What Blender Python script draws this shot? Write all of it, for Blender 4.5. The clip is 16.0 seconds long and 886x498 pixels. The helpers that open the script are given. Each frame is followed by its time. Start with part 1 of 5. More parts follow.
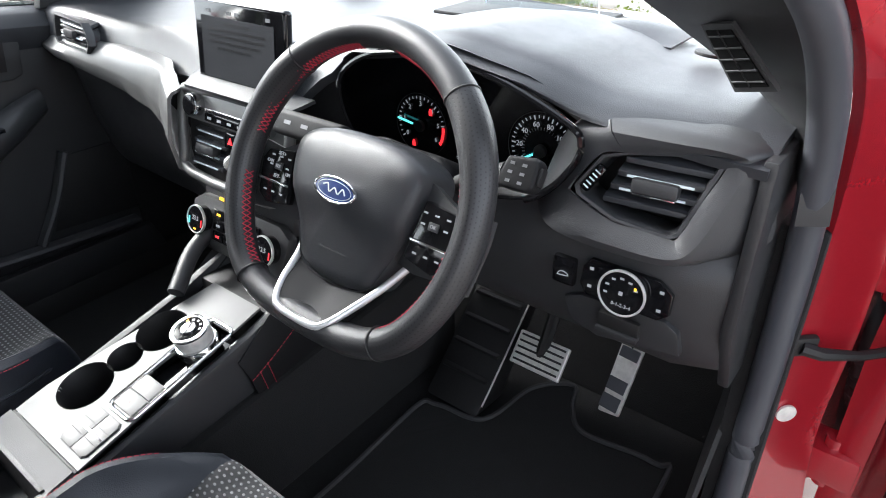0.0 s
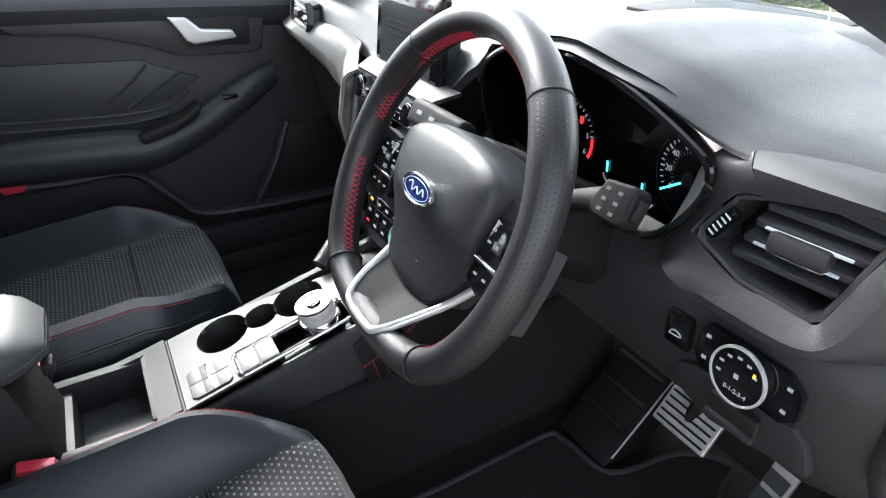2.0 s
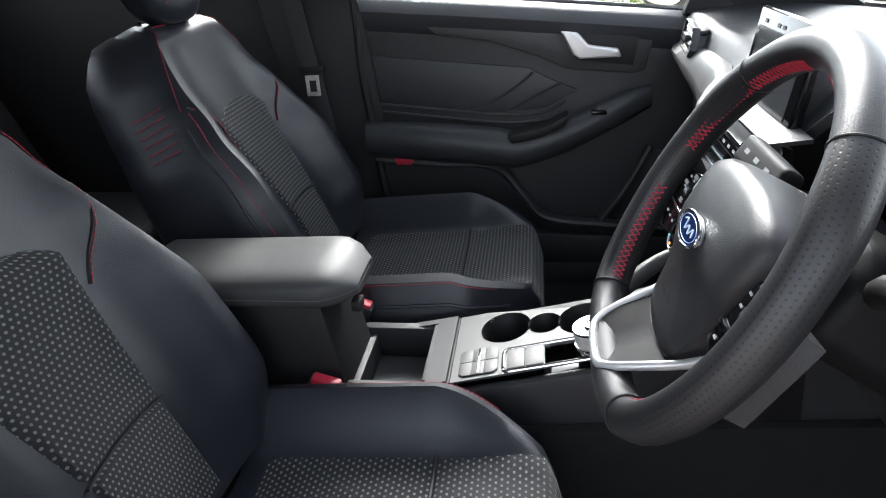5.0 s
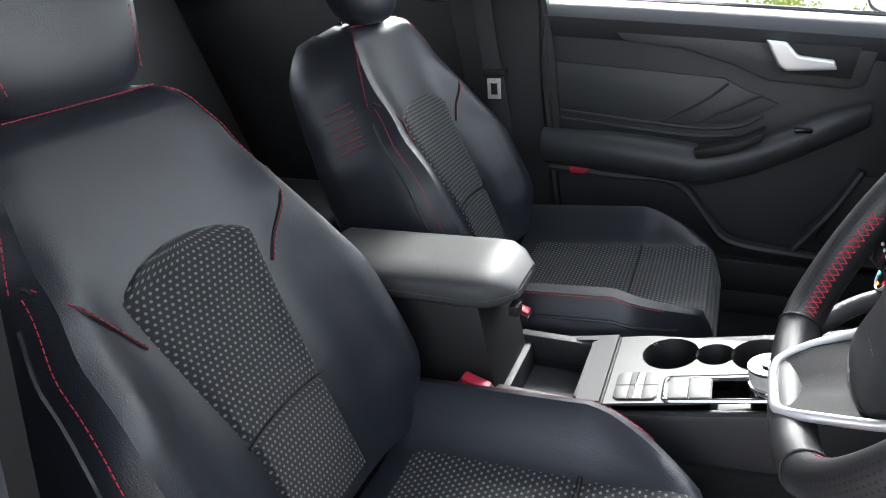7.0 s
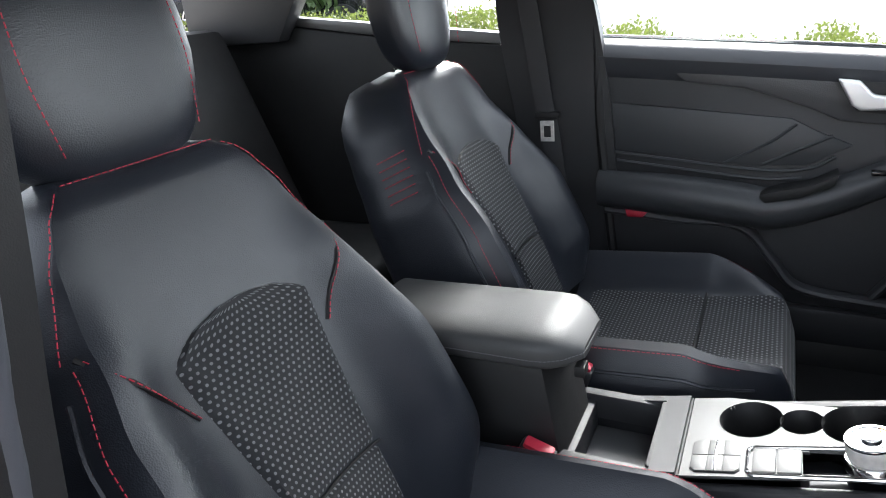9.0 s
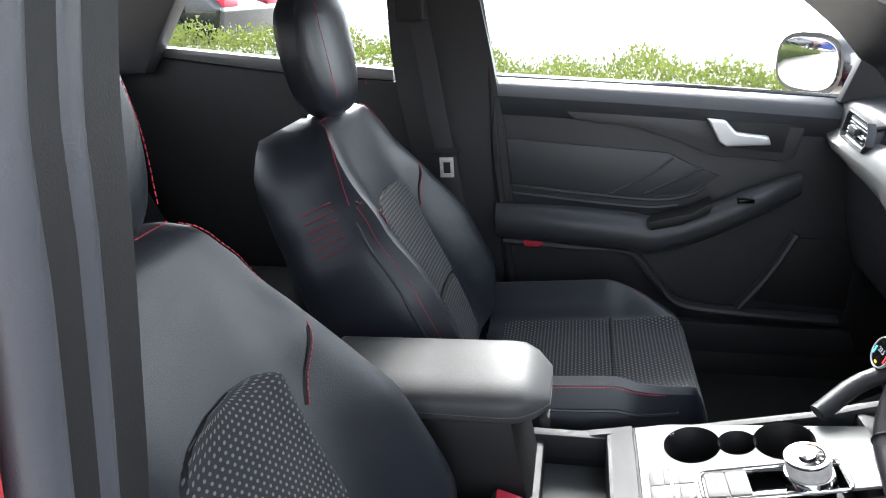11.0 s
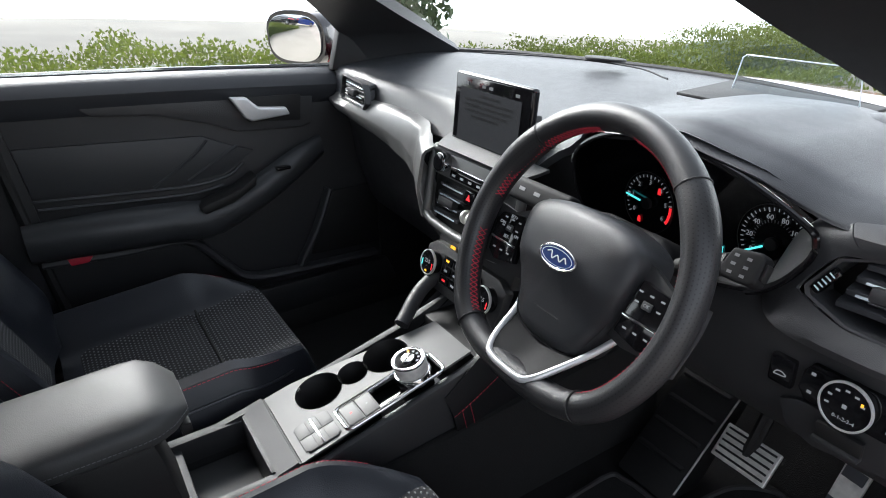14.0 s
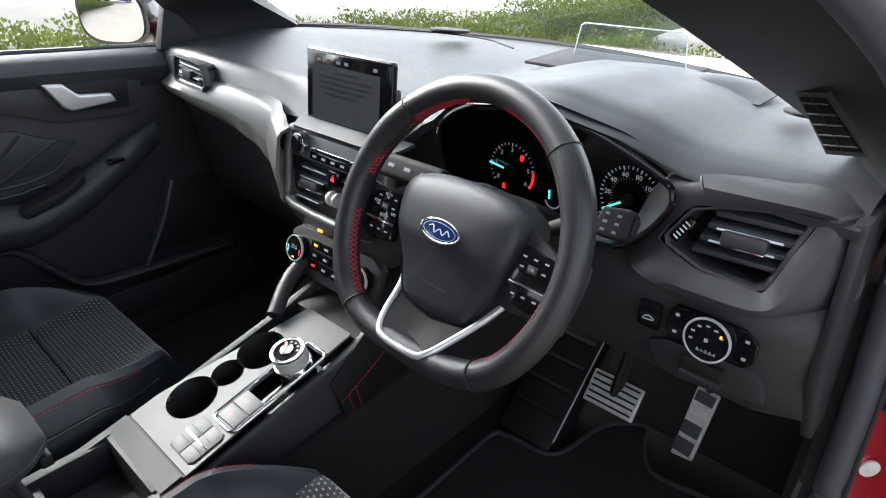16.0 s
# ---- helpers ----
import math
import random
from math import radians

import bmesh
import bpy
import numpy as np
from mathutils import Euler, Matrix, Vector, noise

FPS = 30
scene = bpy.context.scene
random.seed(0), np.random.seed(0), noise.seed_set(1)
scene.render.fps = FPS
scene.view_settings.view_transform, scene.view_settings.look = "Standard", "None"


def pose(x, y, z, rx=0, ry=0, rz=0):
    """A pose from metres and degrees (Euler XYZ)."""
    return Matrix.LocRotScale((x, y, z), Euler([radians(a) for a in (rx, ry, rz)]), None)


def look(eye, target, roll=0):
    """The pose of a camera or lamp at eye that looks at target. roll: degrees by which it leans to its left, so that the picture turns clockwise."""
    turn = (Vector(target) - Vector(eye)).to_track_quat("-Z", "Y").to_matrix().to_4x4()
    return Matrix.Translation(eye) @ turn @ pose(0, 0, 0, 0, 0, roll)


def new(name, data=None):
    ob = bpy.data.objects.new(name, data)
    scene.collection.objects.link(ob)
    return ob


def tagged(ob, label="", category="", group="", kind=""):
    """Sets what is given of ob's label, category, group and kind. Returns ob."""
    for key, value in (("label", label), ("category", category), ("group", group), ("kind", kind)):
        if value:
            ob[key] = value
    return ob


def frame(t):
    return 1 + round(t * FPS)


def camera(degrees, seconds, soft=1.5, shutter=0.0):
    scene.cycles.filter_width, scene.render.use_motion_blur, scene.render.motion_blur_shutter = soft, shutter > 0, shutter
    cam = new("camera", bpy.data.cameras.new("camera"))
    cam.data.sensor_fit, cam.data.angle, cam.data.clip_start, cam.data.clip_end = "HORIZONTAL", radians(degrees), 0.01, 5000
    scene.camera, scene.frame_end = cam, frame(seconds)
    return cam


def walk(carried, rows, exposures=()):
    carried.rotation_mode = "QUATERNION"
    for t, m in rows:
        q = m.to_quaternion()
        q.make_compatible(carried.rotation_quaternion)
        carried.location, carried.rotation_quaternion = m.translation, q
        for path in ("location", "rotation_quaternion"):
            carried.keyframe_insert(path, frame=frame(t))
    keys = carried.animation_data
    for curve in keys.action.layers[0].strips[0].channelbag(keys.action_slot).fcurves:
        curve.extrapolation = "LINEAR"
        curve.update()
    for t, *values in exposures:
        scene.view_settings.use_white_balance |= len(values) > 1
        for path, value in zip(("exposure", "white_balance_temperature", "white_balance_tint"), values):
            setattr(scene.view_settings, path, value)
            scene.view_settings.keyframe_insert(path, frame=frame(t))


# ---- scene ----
cam = camera(67.8, 16.0, soft=1.0)
PATH = [
    (0, (0.847, -0.415, 0.944), (-0.233, 0.92, -0.08), -1.3),
    (0.5, (0.846, -0.369, 0.93), (-0.314, 0.902, -0.089), -1.5),
    (1, (0.856, -0.323, 0.925), (-0.446, 0.804, -0.093), -1.9),
    (1.5, (0.872, -0.281, 0.918), (-0.56, 0.675, -0.099), -2.3),
    (2, (0.892, -0.242, 0.912), (-0.654, 0.539, -0.088), -2.9),
    (2.5, (0.899, -0.211, 0.907), (-0.731, 0.408, -0.073), -3.1),
    (3, (0.902, -0.183, 0.901), (-0.793, 0.256, -0.066), -3.4),
    (3.5, (0.903, -0.166, 0.894), (-0.847, 0.083, -0.042), -3.4),
    (4, (0.899, -0.149, 0.891), (-0.881, -0.087, -0.019), -3.3),
    (4.5, (0.899, -0.136, 0.888), (-0.891, -0.247, 0.003), -3.5),
    (5, (0.899, -0.133, 0.888), (-0.878, -0.407, 0.012), -3.5),
    (7.5, (0.874, -0.138, 0.879), (-0.769, -0.943, 0.071), -4.6),
    (8, (0.855, -0.148, 0.881), (-0.785, -0.988, 0.103), -5.0),
    (8.5, (0.848, -0.156, 0.884), (-0.792, -1.038, 0.151), -5.7),
    (11, (0.862, -0.356, 0.969), (-0.952, -0.757, 0.228), -3.5),
    (11.5, (0.876, -0.374, 0.985), (-0.969, -0.46, 0.217), -3.8),
    (12, (0.879, -0.401, 0.98), (-0.95, -0.2, 0.197), -3.5),
    (12.5, (0.884, -0.419, 0.979), (-0.897, 0.024, 0.183), -3.3),
    (13, (0.883, -0.434, 0.982), (-0.831, 0.204, 0.171), -3.1),
    (13.5, (0.881, -0.442, 0.982), (-0.752, 0.355, 0.145), -2.8),
    (14, (0.877, -0.451, 0.982), (-0.677, 0.468, 0.121), -2.6),
    (14.5, (0.868, -0.453, 0.982), (-0.604, 0.574, 0.1), -2.3),
    (15, (0.86, -0.458, 0.981), (-0.536, 0.654, 0.078), -2.1),
    (15.5, (0.847, -0.469, 0.978), (-0.469, 0.723, 0.057), -1.8),
    (16, (0.843, -0.475, 0.982), (-0.398, 0.779, 0.04), -1.6),
]
EXPOSURES = [(0, 2.75), (1, 2.75), (3, 2.75), (5, 2.5), (7.5, 2.95), (8.5, 2.95), (11, 3.1), (11.7, 2.65), (12.5, 2.05), (14, 2.0), (16, 2.2)]
walk(cam, [(t, look(eye, target, roll)) for t, eye, target, roll in PATH], [(t, stops, 6150, 10) for t, stops in EXPOSURES])

# ---- world and sun ----
world = bpy.data.worlds.new("overcast_sky")
scene.world = world
world.use_nodes = True
wn = world.node_tree.nodes
wl = world.node_tree.links
sky = wn.new("ShaderNodeTexSky")
sky.sky_type = "NISHITA"
sky.sun_disc = False
sky.sun_elevation = radians(31)
sky.sun_rotation = radians(-95)
sky.dust_density = 4.0
soft_sky = wn.new("ShaderNodeHueSaturation")
soft_sky.inputs["Saturation"].default_value = 0.25
wl.new(sky.outputs[0], soft_sky.inputs["Color"])
wl.new(soft_sky.outputs[0], wn["Background"].inputs[0])
wn["Background"].inputs[1].default_value = 0.14
sun = new("sun", bpy.data.lights.new("sun", "SUN"))
sun.data.energy = 1.7
sun.data.angle = radians(30)
sun.data.color = (1.0, 0.96, 0.9)
sun.matrix_world = look((-6.0, -0.5, 4.1), (0, 0, 0.4))


# ---- materials ----
def mat(name, color, rough=0.5, metal=0.0, spec=0.5, grain=0.0, grain_scale=900.0, vary=0.12, vary_scale=9.0, coat=0.0, emit=None, power=0.0, sheen=0.0, crease=0.0):
    m = bpy.data.materials.new(name)
    m.use_nodes = True
    nt = m.node_tree
    b = nt.nodes["Principled BSDF"]
    b.inputs["Roughness"].default_value = rough
    b.inputs["Metallic"].default_value = metal
    b.inputs["Specular IOR Level"].default_value = spec
    b.inputs["Coat Weight"].default_value = coat
    b.inputs["Sheen Weight"].default_value = sheen
    co = nt.nodes.new("ShaderNodeTexCoord")
    n1 = nt.nodes.new("ShaderNodeTexNoise")
    n1.inputs["Scale"].default_value = vary_scale
    n1.inputs["Detail"].default_value = 4
    nt.links.new(co.outputs["Object"], n1.inputs["Vector"])
    mix = nt.nodes.new("ShaderNodeMix")
    mix.data_type = "RGBA"
    mix.inputs["A"].default_value = (*[c * (1 - vary) for c in color], 1)
    mix.inputs["B"].default_value = (*[min(1, c * (1 + vary)) for c in color], 1)
    nt.links.new(n1.outputs["Fac"], mix.inputs["Factor"])
    nt.links.new(mix.outputs["Result"], b.inputs["Base Color"])
    rr = nt.nodes.new("ShaderNodeMapRange")
    rr.inputs["To Min"].default_value = max(0.02, rough - 0.06)
    rr.inputs["To Max"].default_value = min(1, rough + 0.06)
    n3 = nt.nodes.new("ShaderNodeTexNoise")
    n3.inputs["Scale"].default_value = vary_scale * 4
    nt.links.new(co.outputs["Object"], n3.inputs["Vector"])
    nt.links.new(n3.outputs["Fac"], rr.inputs["Value"])
    nt.links.new(rr.outputs["Result"], b.inputs["Roughness"])
    if grain:
        n2 = nt.nodes.new("ShaderNodeTexVoronoi")
        n2.inputs["Scale"].default_value = grain_scale
        nt.links.new(co.outputs["Object"], n2.inputs["Vector"])
        bump = nt.nodes.new("ShaderNodeBump")
        bump.inputs["Strength"].default_value = grain
        bump.inputs["Distance"].default_value = 0.0006
        nt.links.new(n2.outputs["Distance"], bump.inputs["Height"])
        nt.links.new(bump.outputs["Normal"], b.inputs["Normal"])
        if crease:
            n4 = nt.nodes.new("ShaderNodeTexNoise")
            n4.inputs["Scale"].default_value = 38
            n4.inputs["Detail"].default_value = 3
            n4.inputs["Distortion"].default_value = 0.8
            nt.links.new(co.outputs["Object"], n4.inputs["Vector"])
            wide = nt.nodes.new("ShaderNodeBump")
            wide.inputs["Strength"].default_value = crease
            wide.inputs["Distance"].default_value = 0.004
            nt.links.new(n4.outputs["Fac"], wide.inputs["Height"])
            nt.links.new(wide.outputs["Normal"], bump.inputs["Normal"])
    if emit:
        b.inputs["Emission Color"].default_value = (*emit, 1)
        b.inputs["Emission Strength"].default_value = power
    return m


def dot_pattern(m, scale, radius, lift, color=None, axes=(1, 1, 1), stretch=1.0):
    """Rows of small dents or raised woven dots over a material, in the object's own metres."""
    nt = m.node_tree
    b = nt.nodes["Principled BSDF"]
    co = nt.nodes.new("ShaderNodeTexCoord")
    mp = nt.nodes.new("ShaderNodeMapping")
    mp.inputs["Scale"].default_value = (scale * axes[0], scale * axes[1] * stretch, scale * axes[2])
    nt.links.new(co.outputs["UV"], mp.inputs["Vector"])
    sep = nt.nodes.new("ShaderNodeSeparateXYZ")
    nt.links.new(mp.outputs["Vector"], sep.inputs[0])

    def op(kind, a, c=None):
        n = nt.nodes.new("ShaderNodeMath")
        n.operation = kind
        for i, v in enumerate((a, c)):
            if v is None:
                continue
            if isinstance(v, (int, float)):
                n.inputs[i].default_value = v
            else:
                nt.links.new(v, n.inputs[i])
        return n.outputs[0]

    row = op("FLOOR", sep.outputs[1])
    shift = op("MULTIPLY", op("MODULO", row, 2.0), 0.5)
    fx = op("SUBTRACT", op("FRACT", op("ADD", sep.outputs[0], shift)), 0.5)
    fy = op("SUBTRACT", op("FRACT", sep.outputs[1]), 0.5)
    d = op("SQRT", op("ADD", op("MULTIPLY", fx, fx), op("MULTIPLY", fy, fy)))
    dot = nt.nodes.new("ShaderNodeMapRange")
    dot.inputs["From Min"].default_value = radius
    dot.inputs["From Max"].default_value = radius * 0.6
    nt.links.new(d, dot.inputs["Value"])
    bump = nt.nodes.new("ShaderNodeBump")
    bump.inputs["Strength"].default_value = abs(lift)
    bump.inputs["Distance"].default_value = 0.001
    bump.invert = lift < 0
    nt.links.new(dot.outputs["Result"], bump.inputs["Height"])
    nt.links.new(bump.outputs["Normal"], b.inputs["Normal"])
    if color:
        old = b.inputs["Base Color"].links[0].from_socket
        mix = nt.nodes.new("ShaderNodeMix")
        mix.data_type = "RGBA"
        nt.links.new(old, mix.inputs["A"])
        mix.inputs["B"].default_value = (*color, 1)
        nt.links.new(dot.outputs["Result"], mix.inputs["Factor"])
        nt.links.new(mix.outputs["Result"], b.inputs["Base Color"])
    return m


M_DASH = mat("soft_dash_skin", (0.034, 0.036, 0.041), 0.42, grain=0.4, grain_scale=1100)
M_FASCIA = mat("charcoal_fascia_plastic", (0.036, 0.037, 0.040), 0.44, grain=0.35, grain_scale=1200)
M_DOORPAD = mat("door_pad_leather", (0.034, 0.036, 0.039), 0.42, grain=0.35, grain_scale=620)
M_PAD = mat("airbag_cover_skin", (0.030, 0.031, 0.034), 0.4, grain=0.3, grain_scale=1400)
M_STALK = mat("matt_black_switch_plastic", (0.009, 0.009, 0.010), 0.6, spec=0.2, grain=0.2)
M_HANDLE = mat("bright_satin_handle", (0.72, 0.72, 0.72), 0.3, metal=0.5, vary=0.04)
M_PLASTIC = mat("grained_black_plastic", (0.026, 0.0265, 0.0285), 0.45, grain=0.3, grain_scale=1300)
M_VENTSHADE = mat("painted_vent_shade", (0.002, 0.002, 0.002), 0.9, spec=0.1)
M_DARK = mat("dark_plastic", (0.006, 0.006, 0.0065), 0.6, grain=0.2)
M_GLOSS = mat("piano_black", (0.006, 0.006, 0.007), 0.08, vary=0.05)
M_LEATHER = mat("black_leather", (0.0135, 0.0158, 0.0215), 0.34, grain=0.4, grain_scale=620, crease=0.08)
# black leather with the window light on the lid put into its colour
M_ARMREST = mat("lit_armrest_leather", (0.052, 0.053, 0.053), 0.52, spec=0.35, grain=0.2, grain_scale=620, crease=0.05)
M_LEATHER2 = mat("wheel_leather", (0.022, 0.022, 0.0235), 0.38, grain=0.3, grain_scale=1500)
M_PERF = dot_pattern(mat("perforated_leather", (0.022, 0.022, 0.0235), 0.42), 230, 0.22, -0.22, (0.004, 0.004, 0.005))
M_FABRIC = dot_pattern(mat("woven_seat_fabric", (0.010, 0.0105, 0.0125), 0.85, sheen=0.1), 105, 0.27, 0.9, (0.15, 0.155, 0.16), stretch=1.25)
M_SILVER = mat("satin_silver_trim", (0.15, 0.15, 0.147), 0.38, metal=0.3, vary=0.06, vary_scale=30)
M_TRIM = mat("brushed_grey_trim", (0.085, 0.085, 0.084), 0.48, metal=0.0, spec=0.45, vary=0.1, vary_scale=25)
M_CHROME = mat("chrome", (0.75, 0.75, 0.76), 0.12, metal=1.0, vary=0.03)
M_STEEL = mat("worn_steel", (0.66, 0.65, 0.62), 0.36, metal=0.35, vary=0.35, vary_scale=90)
M_CARPET = mat("black_carpet", (0.005, 0.005, 0.0055), 0.95, grain=1.0, grain_scale=500, sheen=0.03)
M_RUBBER = mat("door_seal_rubber", (0.055, 0.058, 0.068), 0.45, grain=0.15)
M_RED = mat("red_metallic_paint", (0.36, 0.012, 0.022), 0.25, metal=0.25, coat=1.0, vary=0.08, vary_scale=300)
M_THREAD = mat("red_thread", (0.42, 0.02, 0.045), 0.7)
M_GREYTHREAD = mat("grey_thread", (0.12, 0.12, 0.13), 0.7)
M_REDPLASTIC = mat("red_plastic", (0.55, 0.03, 0.06), 0.35)
M_BELT = mat("belt_webbing", (0.03, 0.03, 0.032), 0.7, grain=0.5, grain_scale=700)
M_HEADLINER = mat("grey_headliner", (0.4, 0.4, 0.39), 0.9)
M_WHITEINK = mat("white_print", (0.17, 0.17, 0.17), 0.6, emit=(0.9, 0.95, 1.0), power=0.035)
M_DIMINK = mat("grey_print", (0.13, 0.135, 0.14), 0.6)
M_CYAN = mat("cyan_needle", (0.1, 0.6, 0.6), 0.5, emit=(0.12, 0.85, 0.85), power=0.3)
M_REDLAMP = mat("red_telltale", (0.6, 0.02, 0.02), 0.5, emit=(1.0, 0.03, 0.04), power=0.2)
M_AMBER = mat("amber_telltale", (0.7, 0.3, 0.02), 0.5, emit=(1.0, 0.42, 0.02), power=0.35)
M_SCREEN = mat("dim_display", (0.02, 0.02, 0.022), 0.12, emit=(0.55, 0.58, 0.6), power=0.012)
M_SCREENBAR = mat("display_text", (0.02, 0.02, 0.02), 0.2, emit=(0.1, 0.1, 0.11), power=0.02)
M_TRAY = mat("grey_rubber_lining", (0.055, 0.056, 0.058), 0.6, grain=0.2)
M_EDGE = mat("pale_cut_edge", (0.6, 0.68, 0.72), 0.25, vary=0.02)
M_BLUE = mat("deep_blue_enamel", (0.008, 0.025, 0.13), 0.18, coat=0.6)
M_GRAPHITE = mat("carbon_look_trim", (0.04, 0.04, 0.042), 0.45, metal=0.0, grain=0.5, grain_scale=400)
M_LEAF = mat("hedge_leaf", (0.13, 0.16, 0.03), 0.5, vary=0.5, vary_scale=1.3)
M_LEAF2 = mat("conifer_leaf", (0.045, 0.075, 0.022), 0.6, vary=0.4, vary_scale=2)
def see_through(m, share=0.45):
    """Leaves let part of the light through."""
    nt = m.node_tree
    b = nt.nodes["Principled BSDF"]
    tl = nt.nodes.new("ShaderNodeBsdfTranslucent")
    nt.links.new(b.inputs["Base Color"].links[0].from_socket, tl.inputs[0])
    mx = nt.nodes.new("ShaderNodeMixShader")
    mx.inputs[0].default_value = share
    nt.links.new(b.outputs[0], mx.inputs[1])
    nt.links.new(tl.outputs[0], mx.inputs[2])
    nt.links.new(mx.outputs[0], nt.nodes["Material Output"].inputs[0])


see_through(M_LEAF)
M_BARK = mat("bark", (0.12, 0.09, 0.06), 0.9, vary=0.3)
M_GROUND = mat("sandy_gravel", (0.34, 0.305, 0.265), 0.95, grain=1.0, grain_scale=60, vary=0.25, vary_scale=0.7)
M_MIRROR = mat("mirror_silver", (0.85, 0.86, 0.86), 0.01, metal=1.0, vary=0.0)
M_MIRROR.node_tree.nodes["Principled BSDF"].inputs["Roughness"].links and M_MIRROR.node_tree.links.remove(M_MIRROR.node_tree.nodes["Principled BSDF"].inputs["Roughness"].links[0])
M_CARBLACK = mat("black_car_paint", (0.012, 0.012, 0.014), 0.2, coat=1.0)
M_CARBLUE = mat("blue_car_paint", (0.02, 0.05, 0.25), 0.2, coat=1.0)
M_TYRE = mat("tyre_rubber", (0.02, 0.02, 0.02), 0.8)


def glass(name, tint=(1, 1, 1), clear=0.93):
    m = bpy.data.materials.new(name)
    m.use_nodes = True
    nt = m.node_tree
    nt.nodes.clear()
    out = nt.nodes.new("ShaderNodeOutputMaterial")
    tr = nt.nodes.new("ShaderNodeBsdfTransparent")
    tr.inputs[0].default_value = (*tint, 1)
    gl = nt.nodes.new("ShaderNodeBsdfGlossy")
    gl.inputs["Roughness"].default_value = 0.02
    mx = nt.nodes.new("ShaderNodeMixShader")
    mx.inputs[0].default_value = 1 - clear
    nt.links.new(tr.outputs[0], mx.inputs[1])
    nt.links.new(gl.outputs[0], mx.inputs[2])
    nt.links.new(mx.outputs[0], out.inputs[0])
    return m


M_GLASS = glass("window_glass", (0.93, 0.96, 0.95), 0.95)
M_LENS = glass("clear_lens", (0.95, 0.98, 1.0), 0.9)
M_TINT = glass("tinted_glass", (0.12, 0.13, 0.13), 0.9)


# ---- building helpers ----
def mesh_of(name, bm, material, smooth=True):
    bmesh.ops.recalc_face_normals(bm, faces=bm.faces[:])
    me = bpy.data.meshes.new(name)
    bm.to_mesh(me)
    bm.free()
    me.materials.append(material)
    if smooth:
        me.polygons.foreach_set("use_smooth", [True] * len(me.polygons))
        me.set_sharp_from_angle(angle=radians(38))
    return me


def part(name, bm, material, parent=None, label="", smooth=True):
    ob = new(name, mesh_of(name, bm, material, smooth))
    if parent:
        ob.parent = parent
    return tagged(ob, label)


def solo(name, bm, material, label, category, group="", kind=""):
    return tagged(part(name, bm, material), label, category, group, kind)


def thing(name, label, category, group="", kind=""):
    ob = new(name)
    ob.empty_display_size = 0.05
    return tagged(ob, label, category, group, kind)


def soften(bm, width, segments=2, angle=35):
    if width:
        edges = [e for e in bm.edges if len(e.link_faces) == 2 and e.calc_face_angle(0) > radians(angle)]
        bmesh.ops.bevel(bm, geom=edges, offset=width, offset_type="OFFSET", segments=segments, profile=0.6, affect="EDGES", clamp_overlap=True)
    return bm


def box(x0, x1, y0, y1, z0, z1, bevel=0.004, m=None, segments=2):
    bm = bmesh.new()
    bmesh.ops.create_cube(bm, size=1)
    for v in bm.verts:
        v.co = Vector(((x0 + x1) / 2 + v.co.x * (x1 - x0), (y0 + y1) / 2 + v.co.y * (y1 - y0), (z0 + z1) / 2 + v.co.z * (z1 - z0)))
    soften(bm, min(bevel, 0.45 * min(abs(x1 - x0), abs(y1 - y0), abs(z1 - z0))), segments)
    if m is not None:
        bm.transform(m)
    return bm


def prism(pts, a, b, axis="x", bevel=0.003, m=None, segments=2):
    """A flat outline, thick from a to b along an axis; the outline's two numbers are the other two axes in order."""
    bm = bmesh.new()

    def at(p, w):
        return {"x": (w, p[0], p[1]), "y": (p[0], w, p[1]), "z": (p[0], p[1], w)}[axis]

    lo = [bm.verts.new(at(p, a)) for p in pts]
    hi = [bm.verts.new(at(p, b)) for p in pts]
    bm.faces.new(lo)
    bm.faces.new(hi[::-1])
    for i in range(len(pts)):
        j = (i + 1) % len(pts)
        bm.faces.new((lo[i], hi[i], hi[j], lo[j]))
    bmesh.ops.recalc_face_normals(bm, faces=bm.faces[:])
    soften(bm, bevel, segments)
    if m is not None:
        bm.transform(m)
    return bm


def smooth_line(pts, n=8, closed=False):
    """Points on a smooth curve through the given ones."""
    P = [Vector(p) for p in pts]
    out = []
    count = len(P) if closed else len(P) - 1
    for i in range(count):
        if closed:
            a, b, c, d = P[i - 1], P[i], P[(i + 1) % len(P)], P[(i + 2) % len(P)]
        else:
            b, c = P[i], P[i + 1]
            a = P[i - 1] if i else b * 2 - c
            d = P[i + 2] if i + 2 < len(P) else c * 2 - b
        for k in range(n):
            t = k / n
            out.append(0.5 * (2 * b + (c - a) * t + (2 * a - 5 * b + 4 * c - d) * t * t + (3 * b - a - 3 * c + d) * t ** 3))
    if not closed:
        out.append(P[-1])
    return out


